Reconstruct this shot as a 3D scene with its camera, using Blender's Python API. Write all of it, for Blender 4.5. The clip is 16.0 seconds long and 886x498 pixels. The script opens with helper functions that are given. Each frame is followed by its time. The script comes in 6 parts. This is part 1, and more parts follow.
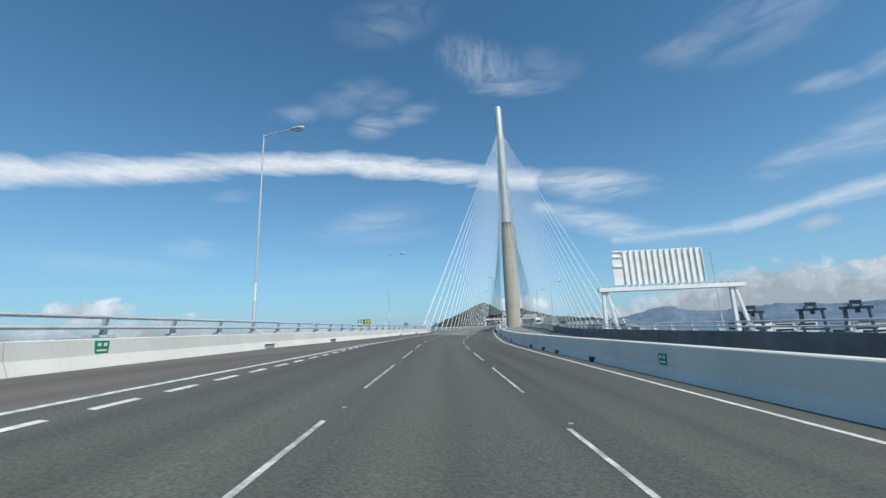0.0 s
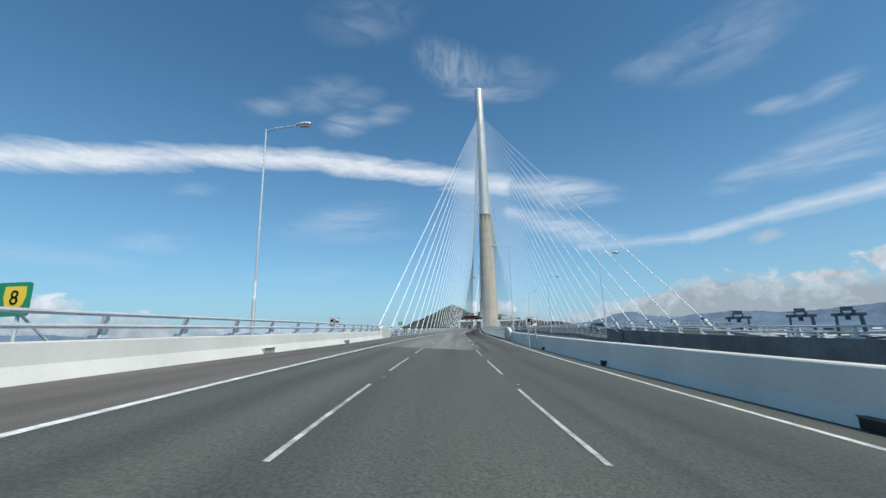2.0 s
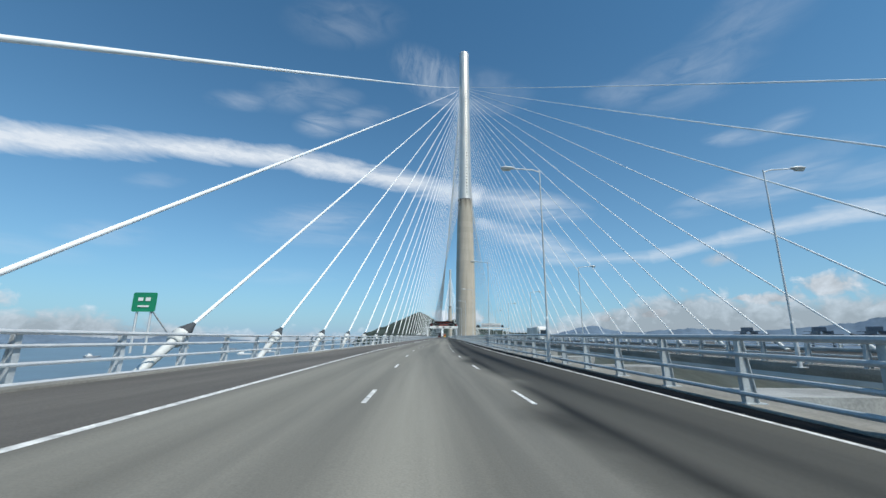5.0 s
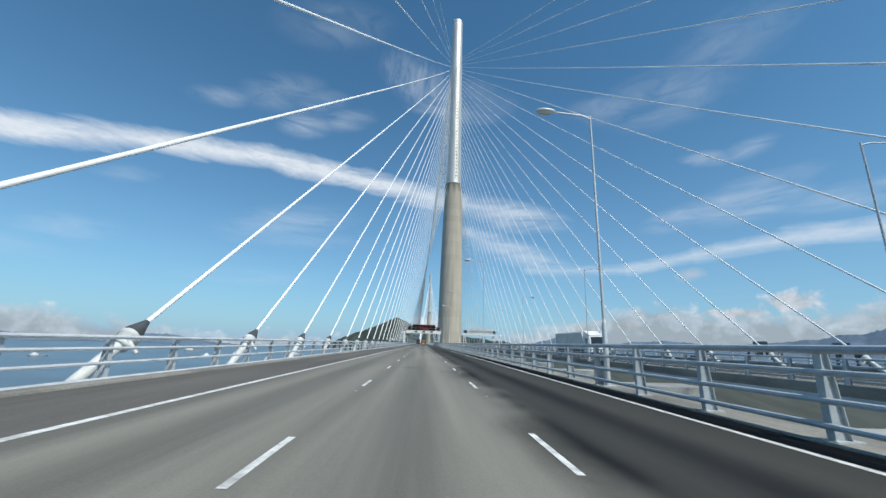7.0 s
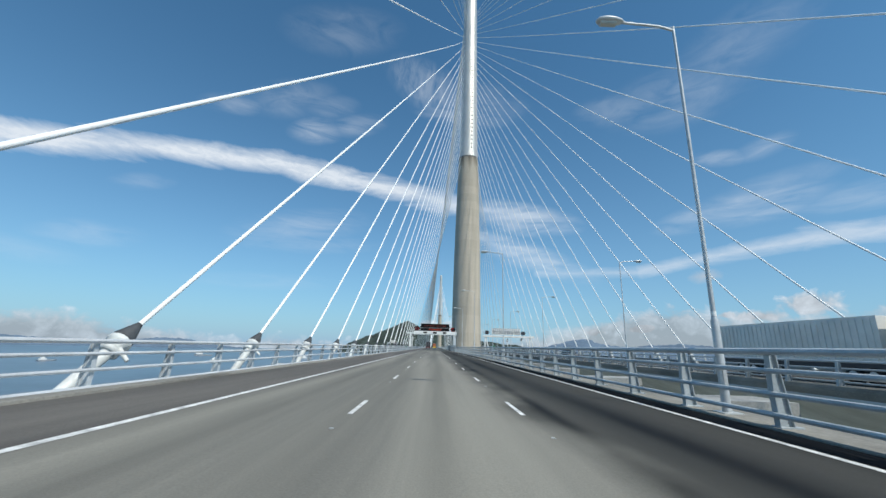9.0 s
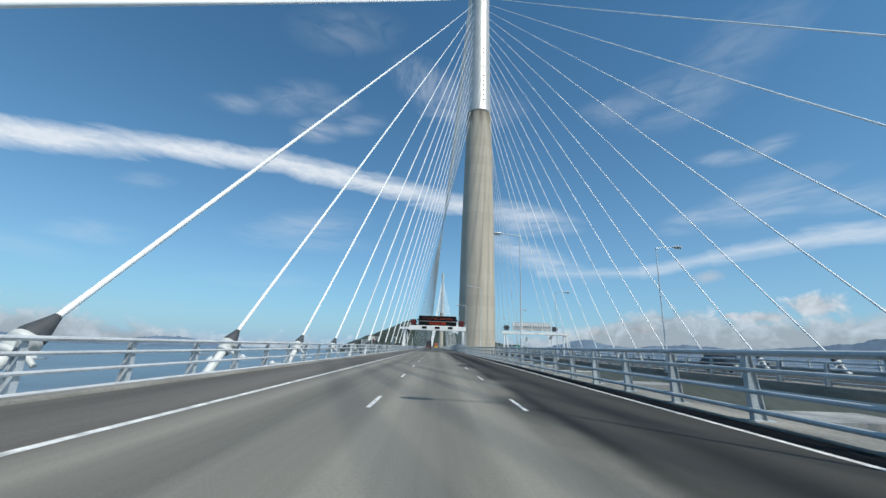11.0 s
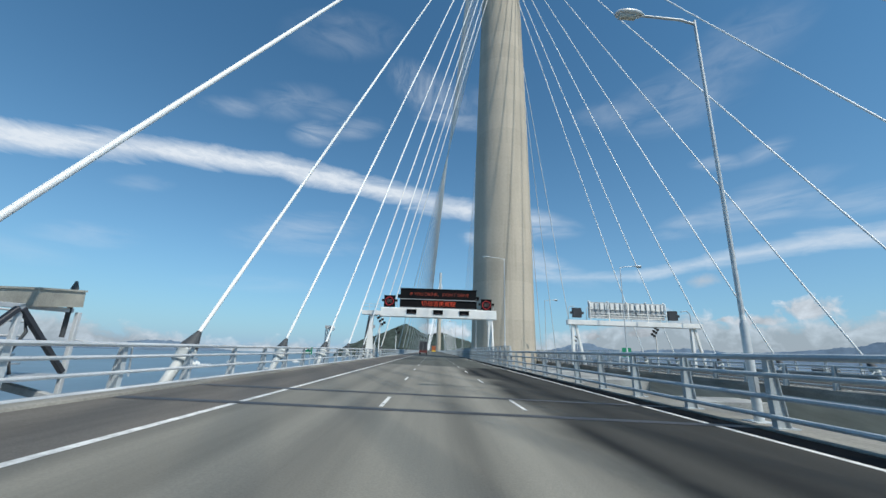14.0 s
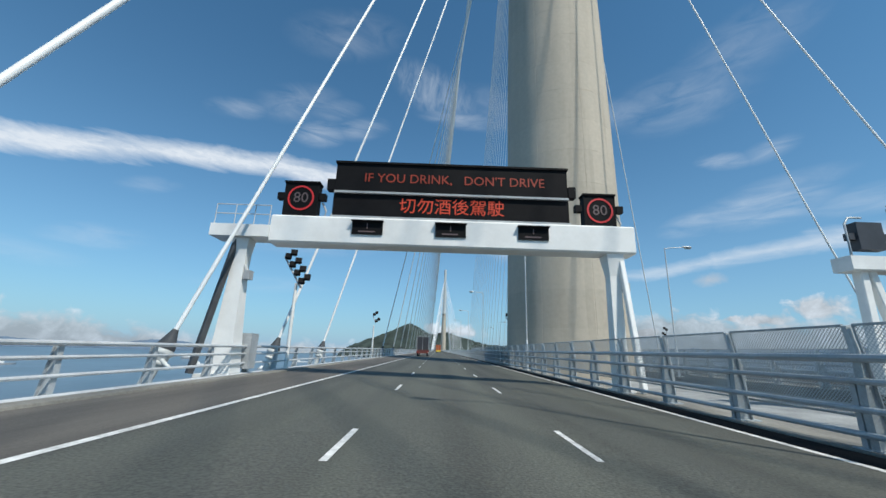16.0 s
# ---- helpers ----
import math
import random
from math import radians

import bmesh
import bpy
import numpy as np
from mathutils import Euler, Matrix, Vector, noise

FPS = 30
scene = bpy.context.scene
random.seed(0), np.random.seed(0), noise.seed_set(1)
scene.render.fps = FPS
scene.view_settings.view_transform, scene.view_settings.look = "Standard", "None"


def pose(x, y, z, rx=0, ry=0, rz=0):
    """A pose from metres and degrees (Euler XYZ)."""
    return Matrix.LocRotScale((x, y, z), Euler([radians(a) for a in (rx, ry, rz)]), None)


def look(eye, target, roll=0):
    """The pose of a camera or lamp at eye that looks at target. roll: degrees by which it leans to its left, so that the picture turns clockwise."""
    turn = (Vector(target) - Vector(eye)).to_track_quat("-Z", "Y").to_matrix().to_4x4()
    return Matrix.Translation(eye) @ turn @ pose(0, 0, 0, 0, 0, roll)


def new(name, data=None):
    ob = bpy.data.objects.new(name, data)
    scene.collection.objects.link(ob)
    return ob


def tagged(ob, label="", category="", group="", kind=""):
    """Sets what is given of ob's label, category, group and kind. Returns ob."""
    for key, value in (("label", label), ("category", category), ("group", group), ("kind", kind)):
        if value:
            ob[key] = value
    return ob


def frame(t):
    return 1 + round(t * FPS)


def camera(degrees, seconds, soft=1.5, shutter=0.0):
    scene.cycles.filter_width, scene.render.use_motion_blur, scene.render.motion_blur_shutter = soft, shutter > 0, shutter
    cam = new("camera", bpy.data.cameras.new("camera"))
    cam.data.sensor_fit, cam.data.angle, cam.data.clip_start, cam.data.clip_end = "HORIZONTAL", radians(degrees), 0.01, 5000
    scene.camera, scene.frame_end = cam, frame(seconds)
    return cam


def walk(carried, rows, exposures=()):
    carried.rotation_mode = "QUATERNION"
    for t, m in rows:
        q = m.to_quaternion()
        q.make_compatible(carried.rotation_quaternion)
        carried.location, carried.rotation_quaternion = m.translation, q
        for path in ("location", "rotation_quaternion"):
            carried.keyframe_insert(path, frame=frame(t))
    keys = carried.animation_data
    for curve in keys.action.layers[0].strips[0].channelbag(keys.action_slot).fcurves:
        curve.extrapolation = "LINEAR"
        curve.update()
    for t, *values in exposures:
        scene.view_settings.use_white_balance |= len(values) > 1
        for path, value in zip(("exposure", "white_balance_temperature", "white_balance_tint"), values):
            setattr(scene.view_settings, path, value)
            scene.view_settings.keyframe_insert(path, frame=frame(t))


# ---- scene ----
# A cable-stayed road bridge: y runs along the deck towards the tower at y = 0, x to the right, z = 0 at the inner edge line.
EXPOSURES = [(0.0, -0.03), (16.0, -0.03)]
cam = camera(97.8, 16.0)
PATH = [
    (0, (-1.449, -365.116, 1.390), (-1.771, -363.182, 1.788), -2.4),
    (0.5, (-3.326, -355.094, 1.394), (-3.601, -353.158, 1.812), -2.8),
    (1, (-5.291, -345.849, 1.417), (-5.551, -343.910, 1.831), -2.2),
    (1.5, (-6.885, -336.293, 1.411), (-7.104, -334.350, 1.830), -2.1),
    (2, (-8.121, -326.497, 1.393), (-8.293, -324.546, 1.796), -1.6),
    (2.5, (-9.009, -316.759, 1.387), (-9.163, -314.808, 1.798), -1.8),
    (3, (-9.792, -306.566, 1.390), (-9.925, -304.617, 1.819), -1.9),
    (3.5, (-10.495, -296.136, 1.399), (-10.595, -294.185, 1.824), -1.7),
    (4, (-11.193, -285.439, 1.415), (-11.257, -283.490, 1.859), -1.0),
    (6.5, (-14.193, -233.750, 1.485), (-14.153, -231.798, 1.921), 2.1),
    (7, (-14.075, -223.834, 1.480), (-13.994, -221.893, 1.955), 1.8),
    (7.5, (-14.109, -214.150, 1.480), (-14.041, -212.208, 1.954), 1.9),
    (8, (-14.215, -204.244, 1.481), (-14.168, -202.299, 1.947), 1.8),
    (8.5, (-14.254, -194.776, 1.482), (-14.221, -192.834, 1.961), 2.1),
    (9, (-14.263, -184.894, 1.482), (-14.234, -182.955, 1.973), 1.7),
    (11.5, (-14.557, -135.250, 1.487), (-14.540, -133.311, 1.976), 2.1),
    (12, (-14.646, -125.179, 1.488), (-14.631, -123.241, 1.981), 2.2),
    (12.5, (-14.682, -115.058, 1.489), (-14.678, -113.122, 1.989), 1.7),
    (13, (-14.718, -105.077, 1.489), (-14.700, -103.143, 2.000), 1.9),
    (13.5, (-14.739, -95.195, 1.489), (-14.735, -93.259, 1.989), 1.9),
    (14, (-14.699, -85.364, 1.489), (-14.665, -83.430, 1.997), 1.9),
    (14.5, (-14.746, -75.366, 1.490), (-14.711, -73.429, 1.987), 2.1),
    (15, (-14.691, -65.449, 1.489), (-14.656, -63.513, 1.989), 2.2),
    (15.5, (-14.626, -55.637, 1.488), (-14.597, -53.700, 1.983), 2.0),
    (16, (-14.548, -45.829, 1.486), (-14.537, -43.894, 1.992), 1.9),
]
walk(cam, [(t, look(eye, target, roll)) for t, eye, target, roll in PATH], EXPOSURES)

# ---- light ----
SUN = Vector((0.50, -0.555, 1.0)).normalized()
SEA = -76.0

world = bpy.data.worlds.new("sky")
scene.world = world
world.use_nodes = True
wt = world.node_tree
wt.nodes.clear()


def wn(kind, **values):
    n = wt.nodes.new(kind)
    for k, v in values.items():
        n.inputs[int(k[1:])].default_value = v
    return n


def wmath(op, a, b=None, c=None):
    n = wt.nodes.new("ShaderNodeMath")
    n.operation = op
    for i, v in enumerate((a, b, c)):
        if v is None:
            continue
        if isinstance(v, (int, float)):
            n.inputs[i].default_value = v
        else:
            wt.links.new(v, n.inputs[i])
    return n.outputs[0]


sky = wt.nodes.new("ShaderNodeTexSky")
sky.sky_type = "NISHITA"
sky.sun_disc = False
sky.sun_elevation = math.asin(SUN.z)
sky.sun_rotation = math.atan2(SUN.x, SUN.y)
sky.altitude = 80
sky.air_density, sky.dust_density, sky.ozone_density = 1.0, 0.7, 1.0
co = wt.nodes.new("ShaderNodeTexCoord")
sep = wt.nodes.new("ShaderNodeSeparateXYZ")
wt.links.new(co.outputs["Generated"], sep.inputs[0])
AZ = wmath("MULTIPLY", wmath("ARCTAN2", sep.outputs[0], sep.outputs[1]), 180 / math.pi)
EL = wmath("MULTIPLY", wmath("ARCSINE", sep.outputs[2]), 180 / math.pi)
azel = wt.nodes.new("ShaderNodeCombineXYZ")
wt.links.new(AZ, azel.inputs[0])
wt.links.new(EL, azel.inputs[1])


def wnoise(sx, sy, detail, rough, turn=0.0, warp=0.0):
    mp = wt.nodes.new("ShaderNodeMapping")
    mp.inputs["Scale"].default_value = (sx, sy, 1)
    mp.inputs["Rotation"].default_value = (0, 0, radians(turn))
    wt.links.new(azel.outputs[0], mp.inputs[0])
    n = wt.nodes.new("ShaderNodeTexNoise")
    n.inputs["Scale"].default_value = 1.0
    n.inputs["Detail"].default_value = detail
    n.inputs["Roughness"].default_value = rough
    n.inputs["Distortion"].default_value = warp
    wt.links.new(mp.outputs[0], n.inputs["Vector"])
    return n.outputs["Fac"]


fibre = wnoise(0.11, 0.42, 7, 0.60, -5, 0.8)
billow = wnoise(0.50, 0.56, 8, 0.58, 0, 0.3)
curl = wnoise(0.55, 1.5, 7, 0.66, 24, 1.1)
mass = wnoise(0.09, 0.22, 5, 0.5, 0, 0.3)


def clamp01(v):
    n = wt.nodes.new("ShaderNodeClamp")
    wt.links.new(v, n.inputs[0])
    return n.outputs[0]


def streak(a, b, half, power, grain, contrast=2.2, bias=0.0):
    """A streak of cloud between two directions (azimuth, elevation), with a ragged edge."""
    dx, dy = b[0] - a[0], b[1] - a[1]
    ln = math.hypot(dx, dy)
    ux, uy = dx / ln, dy / ln
    px, py = wmath("SUBTRACT", AZ, a[0]), wmath("SUBTRACT", EL, a[1])
    along = wmath("ADD", wmath("MULTIPLY", px, ux), wmath("MULTIPLY", py, uy))
    side = wmath("ADD", wmath("MULTIPLY", px, -uy), wmath("MULTIPLY", py, ux))
    over = wmath("MAXIMUM", wmath("SUBTRACT", wmath("ABSOLUTE", wmath("SUBTRACT", along, ln / 2)), ln / 2), 0.0)
    d = wmath("SQRT", wmath("ADD", wmath("MULTIPLY", side, side), wmath("MULTIPLY", over, over)))
    body = wmath("SUBTRACT", 1.0, wmath("DIVIDE", d, half))
    g = wmath("MULTIPLY", wmath("SUBTRACT", grain, 0.5), contrast)
    v = wmath("ADD", wmath("ADD", body, g), bias)
    v = wmath("MULTIPLY", clamp01(v), wmath("ADD", 0.52, wmath("MULTIPLY", curl, 0.86)))
    return wmath("MULTIPLY", clamp01(v), wmath("MULTIPLY", clamp01(wmath("MULTIPLY", wmath("ADD", body, 0.55), 2.0)), power))


STREAKS = [
    # the long white band
    ((-75, 13.4), (-56, 17.8), 1.65, 0.96, fibre, 1.7, 0.16), ((-56, 17.8), (-47, 20.2), 1.65, 0.97, fibre, 1.7, 0.16),
    ((-47, 20.2), (-36, 22.6), 1.60, 0.98, fibre, 1.7, 0.16), ((-36, 22.6), (-24, 23.9), 1.60, 0.98, fibre, 1.7, 0.16),
    ((-24, 23.9), (-14, 23.4), 1.65, 0.96, fibre, 1.8, 0.12), ((-14, 23.4), (-4.7, 22.2), 1.65, 0.94, fibre, 1.8, 0.10),
    ((-4.7, 22.2), (4.9, 20.4), 1.75, 0.88, fibre, 1.9, 0.06), ((4.9, 20.4), (11.5, 19.2), 1.5, 0.62, fibre, 2.1, -0.05),
    ((5.3, 16.6), (12, 13.4), 1.4, 0.52, fibre, 2.2, -0.06), ((12, 13.4), (18.5, 10.5), 1.2, 0.40, fibre, 2.2, -0.08),
    # the thin band to the right
    ((15, 10.7), (28.4, 10.3), 0.8, 0.40, fibre, 1.8, 0.06), ((28.4, 10.3), (36.4, 11.7), 0.9, 0.50, fibre, 1.8, 0.10),
    ((36.4, 11.7), (45.4, 12.5), 1.1, 0.58, fibre, 1.8, 0.12), ((45.4, 12.5), (62, 12.4), 1.3, 0.58, fibre, 1.8, 0.12),
]
cover = 0.0
for st in STREAKS:
    d = streak(*st)
    cover = d if isinstance(cover, float) else wmath("MAXIMUM", cover, d)

strand = wnoise(0.16, 0.80, 8, 0.58, -9, 0.7)
veil = wnoise(0.16, 0.46, 8, 0.58, 14, 0.8)
tuft = wnoise(0.62, 0.30, 8, 0.62, 22, 0.9)


def wisp(a, b, half, power, grain, thr=0.36, gain=2.1):
    """Thin ice cloud: a soft oval between two directions, torn into strands."""
    dx, dy = b[0] - a[0], b[1] - a[1]
    ln = math.hypot(dx, dy)
    ux, uy = dx / ln, dy / ln
    px, py = wmath("SUBTRACT", AZ, (a[0] + b[0]) / 2), wmath("SUBTRACT", EL, (a[1] + b[1]) / 2)
    along = wmath("DIVIDE", wmath("ADD", wmath("MULTIPLY", px, ux), wmath("MULTIPLY", py, uy)), ln / 2 + half * 0.6)
    side = wmath("DIVIDE", wmath("ADD", wmath("MULTIPLY", px, -uy), wmath("MULTIPLY", py, ux)), half)
    r2 = wmath("ADD", wmath("MULTIPLY", along, along), wmath("MULTIPLY", side, side))
    env = clamp01(wmath("SUBTRACT", 1.0, r2))
    torn = clamp01(wmath("MULTIPLY", wmath("ADD", wmath("SUBTRACT", grain, thr), wmath("MULTIPLY", env, 0.10)), gain))
    return wmath("MULTIPLY", wmath("MULTIPLY", wmath("POWER", env, 1.3), torn), power * 0.72)


WISPS = [
    ((3, 20.6), (21, 17.2), 2.6, 1.0, strand, 0.30), ((7, 18.2), (17, 16.4), 1.4, 0.6, strand), ((4, 16.8), (23, 9.6), 2.4, 0.9, strand, 0.32),
    ((31, 15.6), (38, 17.0), 1.9, 0.50, strand), ((35, 16.8), (48, 17.4), 2.6, 0.66, strand), ((44, 15.8), (60, 16.4), 1.8, 0.45, strand), ((38, 18.6), (50, 19.6), 1.6, 0.35, veil),
    ((-35, 29.0), (-27, 30.4), 1.5, 0.42, strand), ((-29, 30.8), (-18, 34.0), 2.8, 0.34, veil),
    ((-23, 28.4), (-16, 29.8), 2.1, 0.66, strand), ((-18, 29.8), (-9.5, 31.6), 1.8, 0.52, strand), ((-23, 31.6), (-14, 33.2), 1.9, 0.36, veil),
    ((-8.5, 38.8), (5, 34.2), 3.6, 0.58, tuft), ((-5, 33.9), (12, 32.2), 1.5, 0.55, strand), ((2, 36.5), (14, 33.5), 2.8, 0.22, veil),
    ((22, 32.2), (34, 31.0), 2.4, 0.36, veil), ((27, 31.2), (43, 31.8), 4.4, 0.34, veil), ((36, 34), (50, 36), 4.0, 0.28, veil),
    ((36, 23.7), (41.8, 22.7), 1.2, 0.62, strand), ((40.5, 22.8), (46, 23.8), 1.4, 0.42, strand),
    ((-42, 17.2), (-36, 18.7), 1.2, 0.30, strand), ((-29, 14.0), (-11, 17.6), 2.8, 0.42, strand), ((-30, 12.8), (-8, 14.2), 1.5, 0.30, strand),
    ((-47, 10.4), (-38, 11.6), 1.8, 0.34, strand), ((-62, 9.2), (-42, 8.0), 1.6, 0.26, strand), ((-26, 40.5), (-8, 43), 3.4, 0.24, veil), ((-14, 8.4), (-34, 7.4), 1.4, 0.18, strand),
]
for w in WISPS:
    cover = wmath("MAXIMUM", cover, wisp(*w))

# heaped clouds along the horizon: their tops rise and fall with the azimuth
heaps = wnoise(0.055, 0.0, 4, 0.5, 0, 0.0)
right_rise = clamp01(wmath("MULTIPLY", wmath("SUBTRACT", AZ, 6.0), 1 / 24.0))
left_rise = clamp01(wmath("MULTIPLY", wmath("SUBTRACT", -22.0, AZ), 1 / 30.0))
top = wmath("ADD", wmath("ADD", 0.6, wmath("MULTIPLY", right_rise, 4.6)), wmath("MULTIPLY", left_rise, 2.0))
top = wmath("ADD", top, wmath("MULTIPLY", wmath("SUBTRACT", heaps, 0.5), 5.0))
body = wmath("ADD", wmath("SUBTRACT", top, EL), wmath("MULTIPLY", wmath("SUBTRACT", billow, 0.5), 5.0))
heap = clamp01(wmath("MULTIPLY", body, 0.75))
heap = wmath("MULTIPLY", heap, 0.82)
# a few distinct heads
for az, el, w, hgt in ((-52.0, 3.2, 4.2, 1.6), (44.6, 5.5, 2.8, 1.5), (40.0, 4.4, 3.2, 0.9), (37.2, 4.6, 1.2, 0.5), (28.0, 3.0, 2.4, 0.8), (22.3, 2.4, 1.6, 0.7), (2.0, 2.6, 5.0, 1.3), (-0.8, 3.0, 1.8, 0.9)):
    qx = wmath("DIVIDE", wmath("SUBTRACT", AZ, az), w)
    qy = wmath("DIVIDE", wmath("SUBTRACT", EL, el), hgt)
    r = wmath("SQRT", wmath("ADD", wmath("MULTIPLY", qx, qx), wmath("MULTIPLY", qy, qy)))
    q = wmath("ADD", wmath("SUBTRACT", 1.0, r), wmath("MULTIPLY", wmath("SUBTRACT", billow, 0.5), 2.4))
    heap = wmath("MAXIMUM", heap, clamp01(wmath("MULTIPLY", q, 1.9)))
# one small soft puff on its own
qx, qy = wmath("DIVIDE", wmath("SUBTRACT", AZ, 35.6), 2.3), wmath("DIVIDE", wmath("SUBTRACT", EL, 9.4), 0.95)
r = wmath("SQRT", wmath("ADD", wmath("MULTIPLY", qx, qx), wmath("MULTIPLY", qy, qy)))
q = wmath("ADD", wmath("SUBTRACT", 1.0, r), wmath("MULTIPLY", wmath("SUBTRACT", billow, 0.5), 1.6))
puff = wmath("MULTIPLY", clamp01(wmath("MULTIPLY", q, 0.85)), 0.62)
lift_ = wmath("MULTIPLY", wmath("SUBTRACT", EL, wmath("SUBTRACT", top, 1.2)), 0.22)
relief = wmath("ADD", wmath("MULTIPLY", wmath("SUBTRACT", billow, 0.5), 1.9), wmath("MULTIPLY", wmath("SUBTRACT", mass, 0.5), 1.5))
shade = wmath("ADD", 0.47, wmath("MULTIPLY", clamp01(wmath("ADD", wmath("ADD", 0.28, wmath("MULTIPLY", wmath("MAXIMUM", lift_, -0.6), 0.55)), relief)), 0.52))

clear = wn("ShaderNodeBackground", _1=0.118)
tint = wt.nodes.new("ShaderNodeMixRGB")
tint.blend_type = "MULTIPLY"
tint.inputs[0].default_value = 1.0
tint.inputs[2].default_value = (0.475, 0.93, 1.08, 1)
wt.links.new(sky.outputs[0], tint.inputs[1])
haze = wt.nodes.new("ShaderNodeMixRGB")
low = wmath("MULTIPLY", wmath("EXPONENT", wmath("MULTIPLY", wmath("MAXIMUM", EL, 0.0), -0.085)), 0.72)
wt.links.new(low, haze.inputs[0])
wt.links.new(tint.outputs[0], haze.inputs[1])
haze.inputs[2].default_value = (3.05, 4.4, 6.45, 1)
wt.links.new(haze.outputs[0], clear.inputs[0])
white = wn("ShaderNodeBackground", _0=(0.80, 0.87, 0.95, 1), _1=0.96)
heapbg = wn("ShaderNodeBackground", _0=(0.76, 0.86, 0.96, 1))
wt.links.new(shade, heapbg.inputs[1])
m1 = wt.nodes.new("ShaderNodeMixShader")
wt.links.new(cover, m1.inputs[0])
wt.links.new(clear.outputs[0], m1.inputs[1])
wt.links.new(white.outputs[0], m1.inputs[2])
m2 = wt.nodes.new("ShaderNodeMixShader")
wt.links.new(heap, m2.inputs[0])
wt.links.new(m1.outputs[0], m2.inputs[1])
wt.links.new(heapbg.outputs[0], m2.inputs[2])
beige = wn("ShaderNodeBackground", _0=(0.72, 0.72, 0.74, 1), _1=0.86)
m3 = wt.nodes.new("ShaderNodeMixShader")
wt.links.new(puff, m3.inputs[0])
wt.links.new(m2.outputs[0], m3.inputs[1])
wt.links.new(beige.outputs[0], m3.inputs[2])
wo = wt.nodes.new("ShaderNodeOutputWorld")
wt.links.new(m3.outputs[0], wo.inputs[0])

sun = new("sun", bpy.data.lights.new("sun", "SUN"))
sun.data.energy = 4.3
sun.data.angle = radians(0.7)
sun.data.color = (1.0, 0.95, 0.86)
sun.matrix_world = look(SUN * 400, (0, 0, 0))

# ---- materials ----


def material(name, base, rough=0.6, metal=0.0, vary=0.12, scale=1.0, fine=30.0, bump=0.0, stretch=(1, 1, 1), dark=None, spec=0.5, glow=None, each=0.0, lanes=False):
    """A surface with broad stains, fine grain and relief; each: how much alike pieces differ."""
    m = bpy.data.materials.new(name)
    m.use_nodes = True
    nt = m.node_tree
    p = nt.nodes["Principled BSDF"]
    p.inputs["Roughness"].default_value = rough
    p.inputs["Metallic"].default_value = metal
    p.inputs["Specular IOR Level"].default_value = spec
    tc = nt.nodes.new("ShaderNodeTexCoord")
    mp = nt.nodes.new("ShaderNodeMapping")
    mp.inputs["Scale"].default_value = stretch
    nt.links.new(tc.outputs["UV" if lanes else "Object"], mp.inputs[0])
    big = nt.nodes.new("ShaderNodeTexNoise")
    big.inputs["Scale"].default_value = scale
    big.inputs["Detail"].default_value = 6
    big.inputs["Roughness"].default_value = 0.6
    nt.links.new(mp.outputs[0], big.inputs["Vector"])
    small = nt.nodes.new("ShaderNodeTexNoise")
    small.inputs["Scale"].default_value = fine
    small.inputs["Detail"].default_value = 4
    nt.links.new(tc.outputs["Object"], small.inputs["Vector"])
    ramp = nt.nodes.new("ShaderNodeValToRGB")
    lo = dark or tuple(c * (1 - 2.2 * vary) for c in base)
    ramp.color_ramp.elements[0].position = 0.30
    ramp.color_ramp.elements[1].position = 0.66
    ramp.color_ramp.elements[0].color = (*lo, 1)
    ramp.color_ramp.elements[1].color = (*(min(1.0, c * (1 + 0.6 * vary)) for c in base), 1)
    nt.links.new(big.outputs["Fac"], ramp.inputs[0])
    grain = nt.nodes.new("ShaderNodeMixRGB")
    grain.blend_type = "OVERLAY"
    grain.inputs[0].default_value = min(1.0, vary * 2.0)
    nt.links.new(ramp.outputs[0], grain.inputs[1])
    nt.links.new(small.outputs["Fac"], grain.inputs[2])
    out = grain.outputs[0]
    if lanes:
        out = lane_wear(nt, tc, out, lanes)
    if each:
        info = nt.nodes.new("ShaderNodeObjectInfo")
        mr = nt.nodes.new("ShaderNodeMapRange")
        mr.inputs[3].default_value, mr.inputs[4].default_value = 1 - each, 1 + each
        nt.links.new(info.outputs["Random"], mr.inputs[0])
        mul = nt.nodes.new("ShaderNodeVectorMath")
        mul.operation = "SCALE"
        nt.links.new(out, mul.inputs[0])
        nt.links.new(mr.outputs[0], mul.inputs["Scale"])
        out = mul.outputs[0]
    nt.links.new(out, p.inputs["Base Color"])
    if bump:
        b = nt.nodes.new("ShaderNodeBump")
        b.inputs["Strength"].default_value = bump
        b.inputs["Distance"].default_value = 0.02
        nt.links.new(small.outputs["Fac"], b.inputs["Height"])
        nt.links.new(b.outputs[0], p.inputs["Normal"])
    if glow:
        p.inputs["Emission Color"].default_value = (*glow[:3], 1)
        p.inputs["Emission Strength"].default_value = glow[3]
    return m


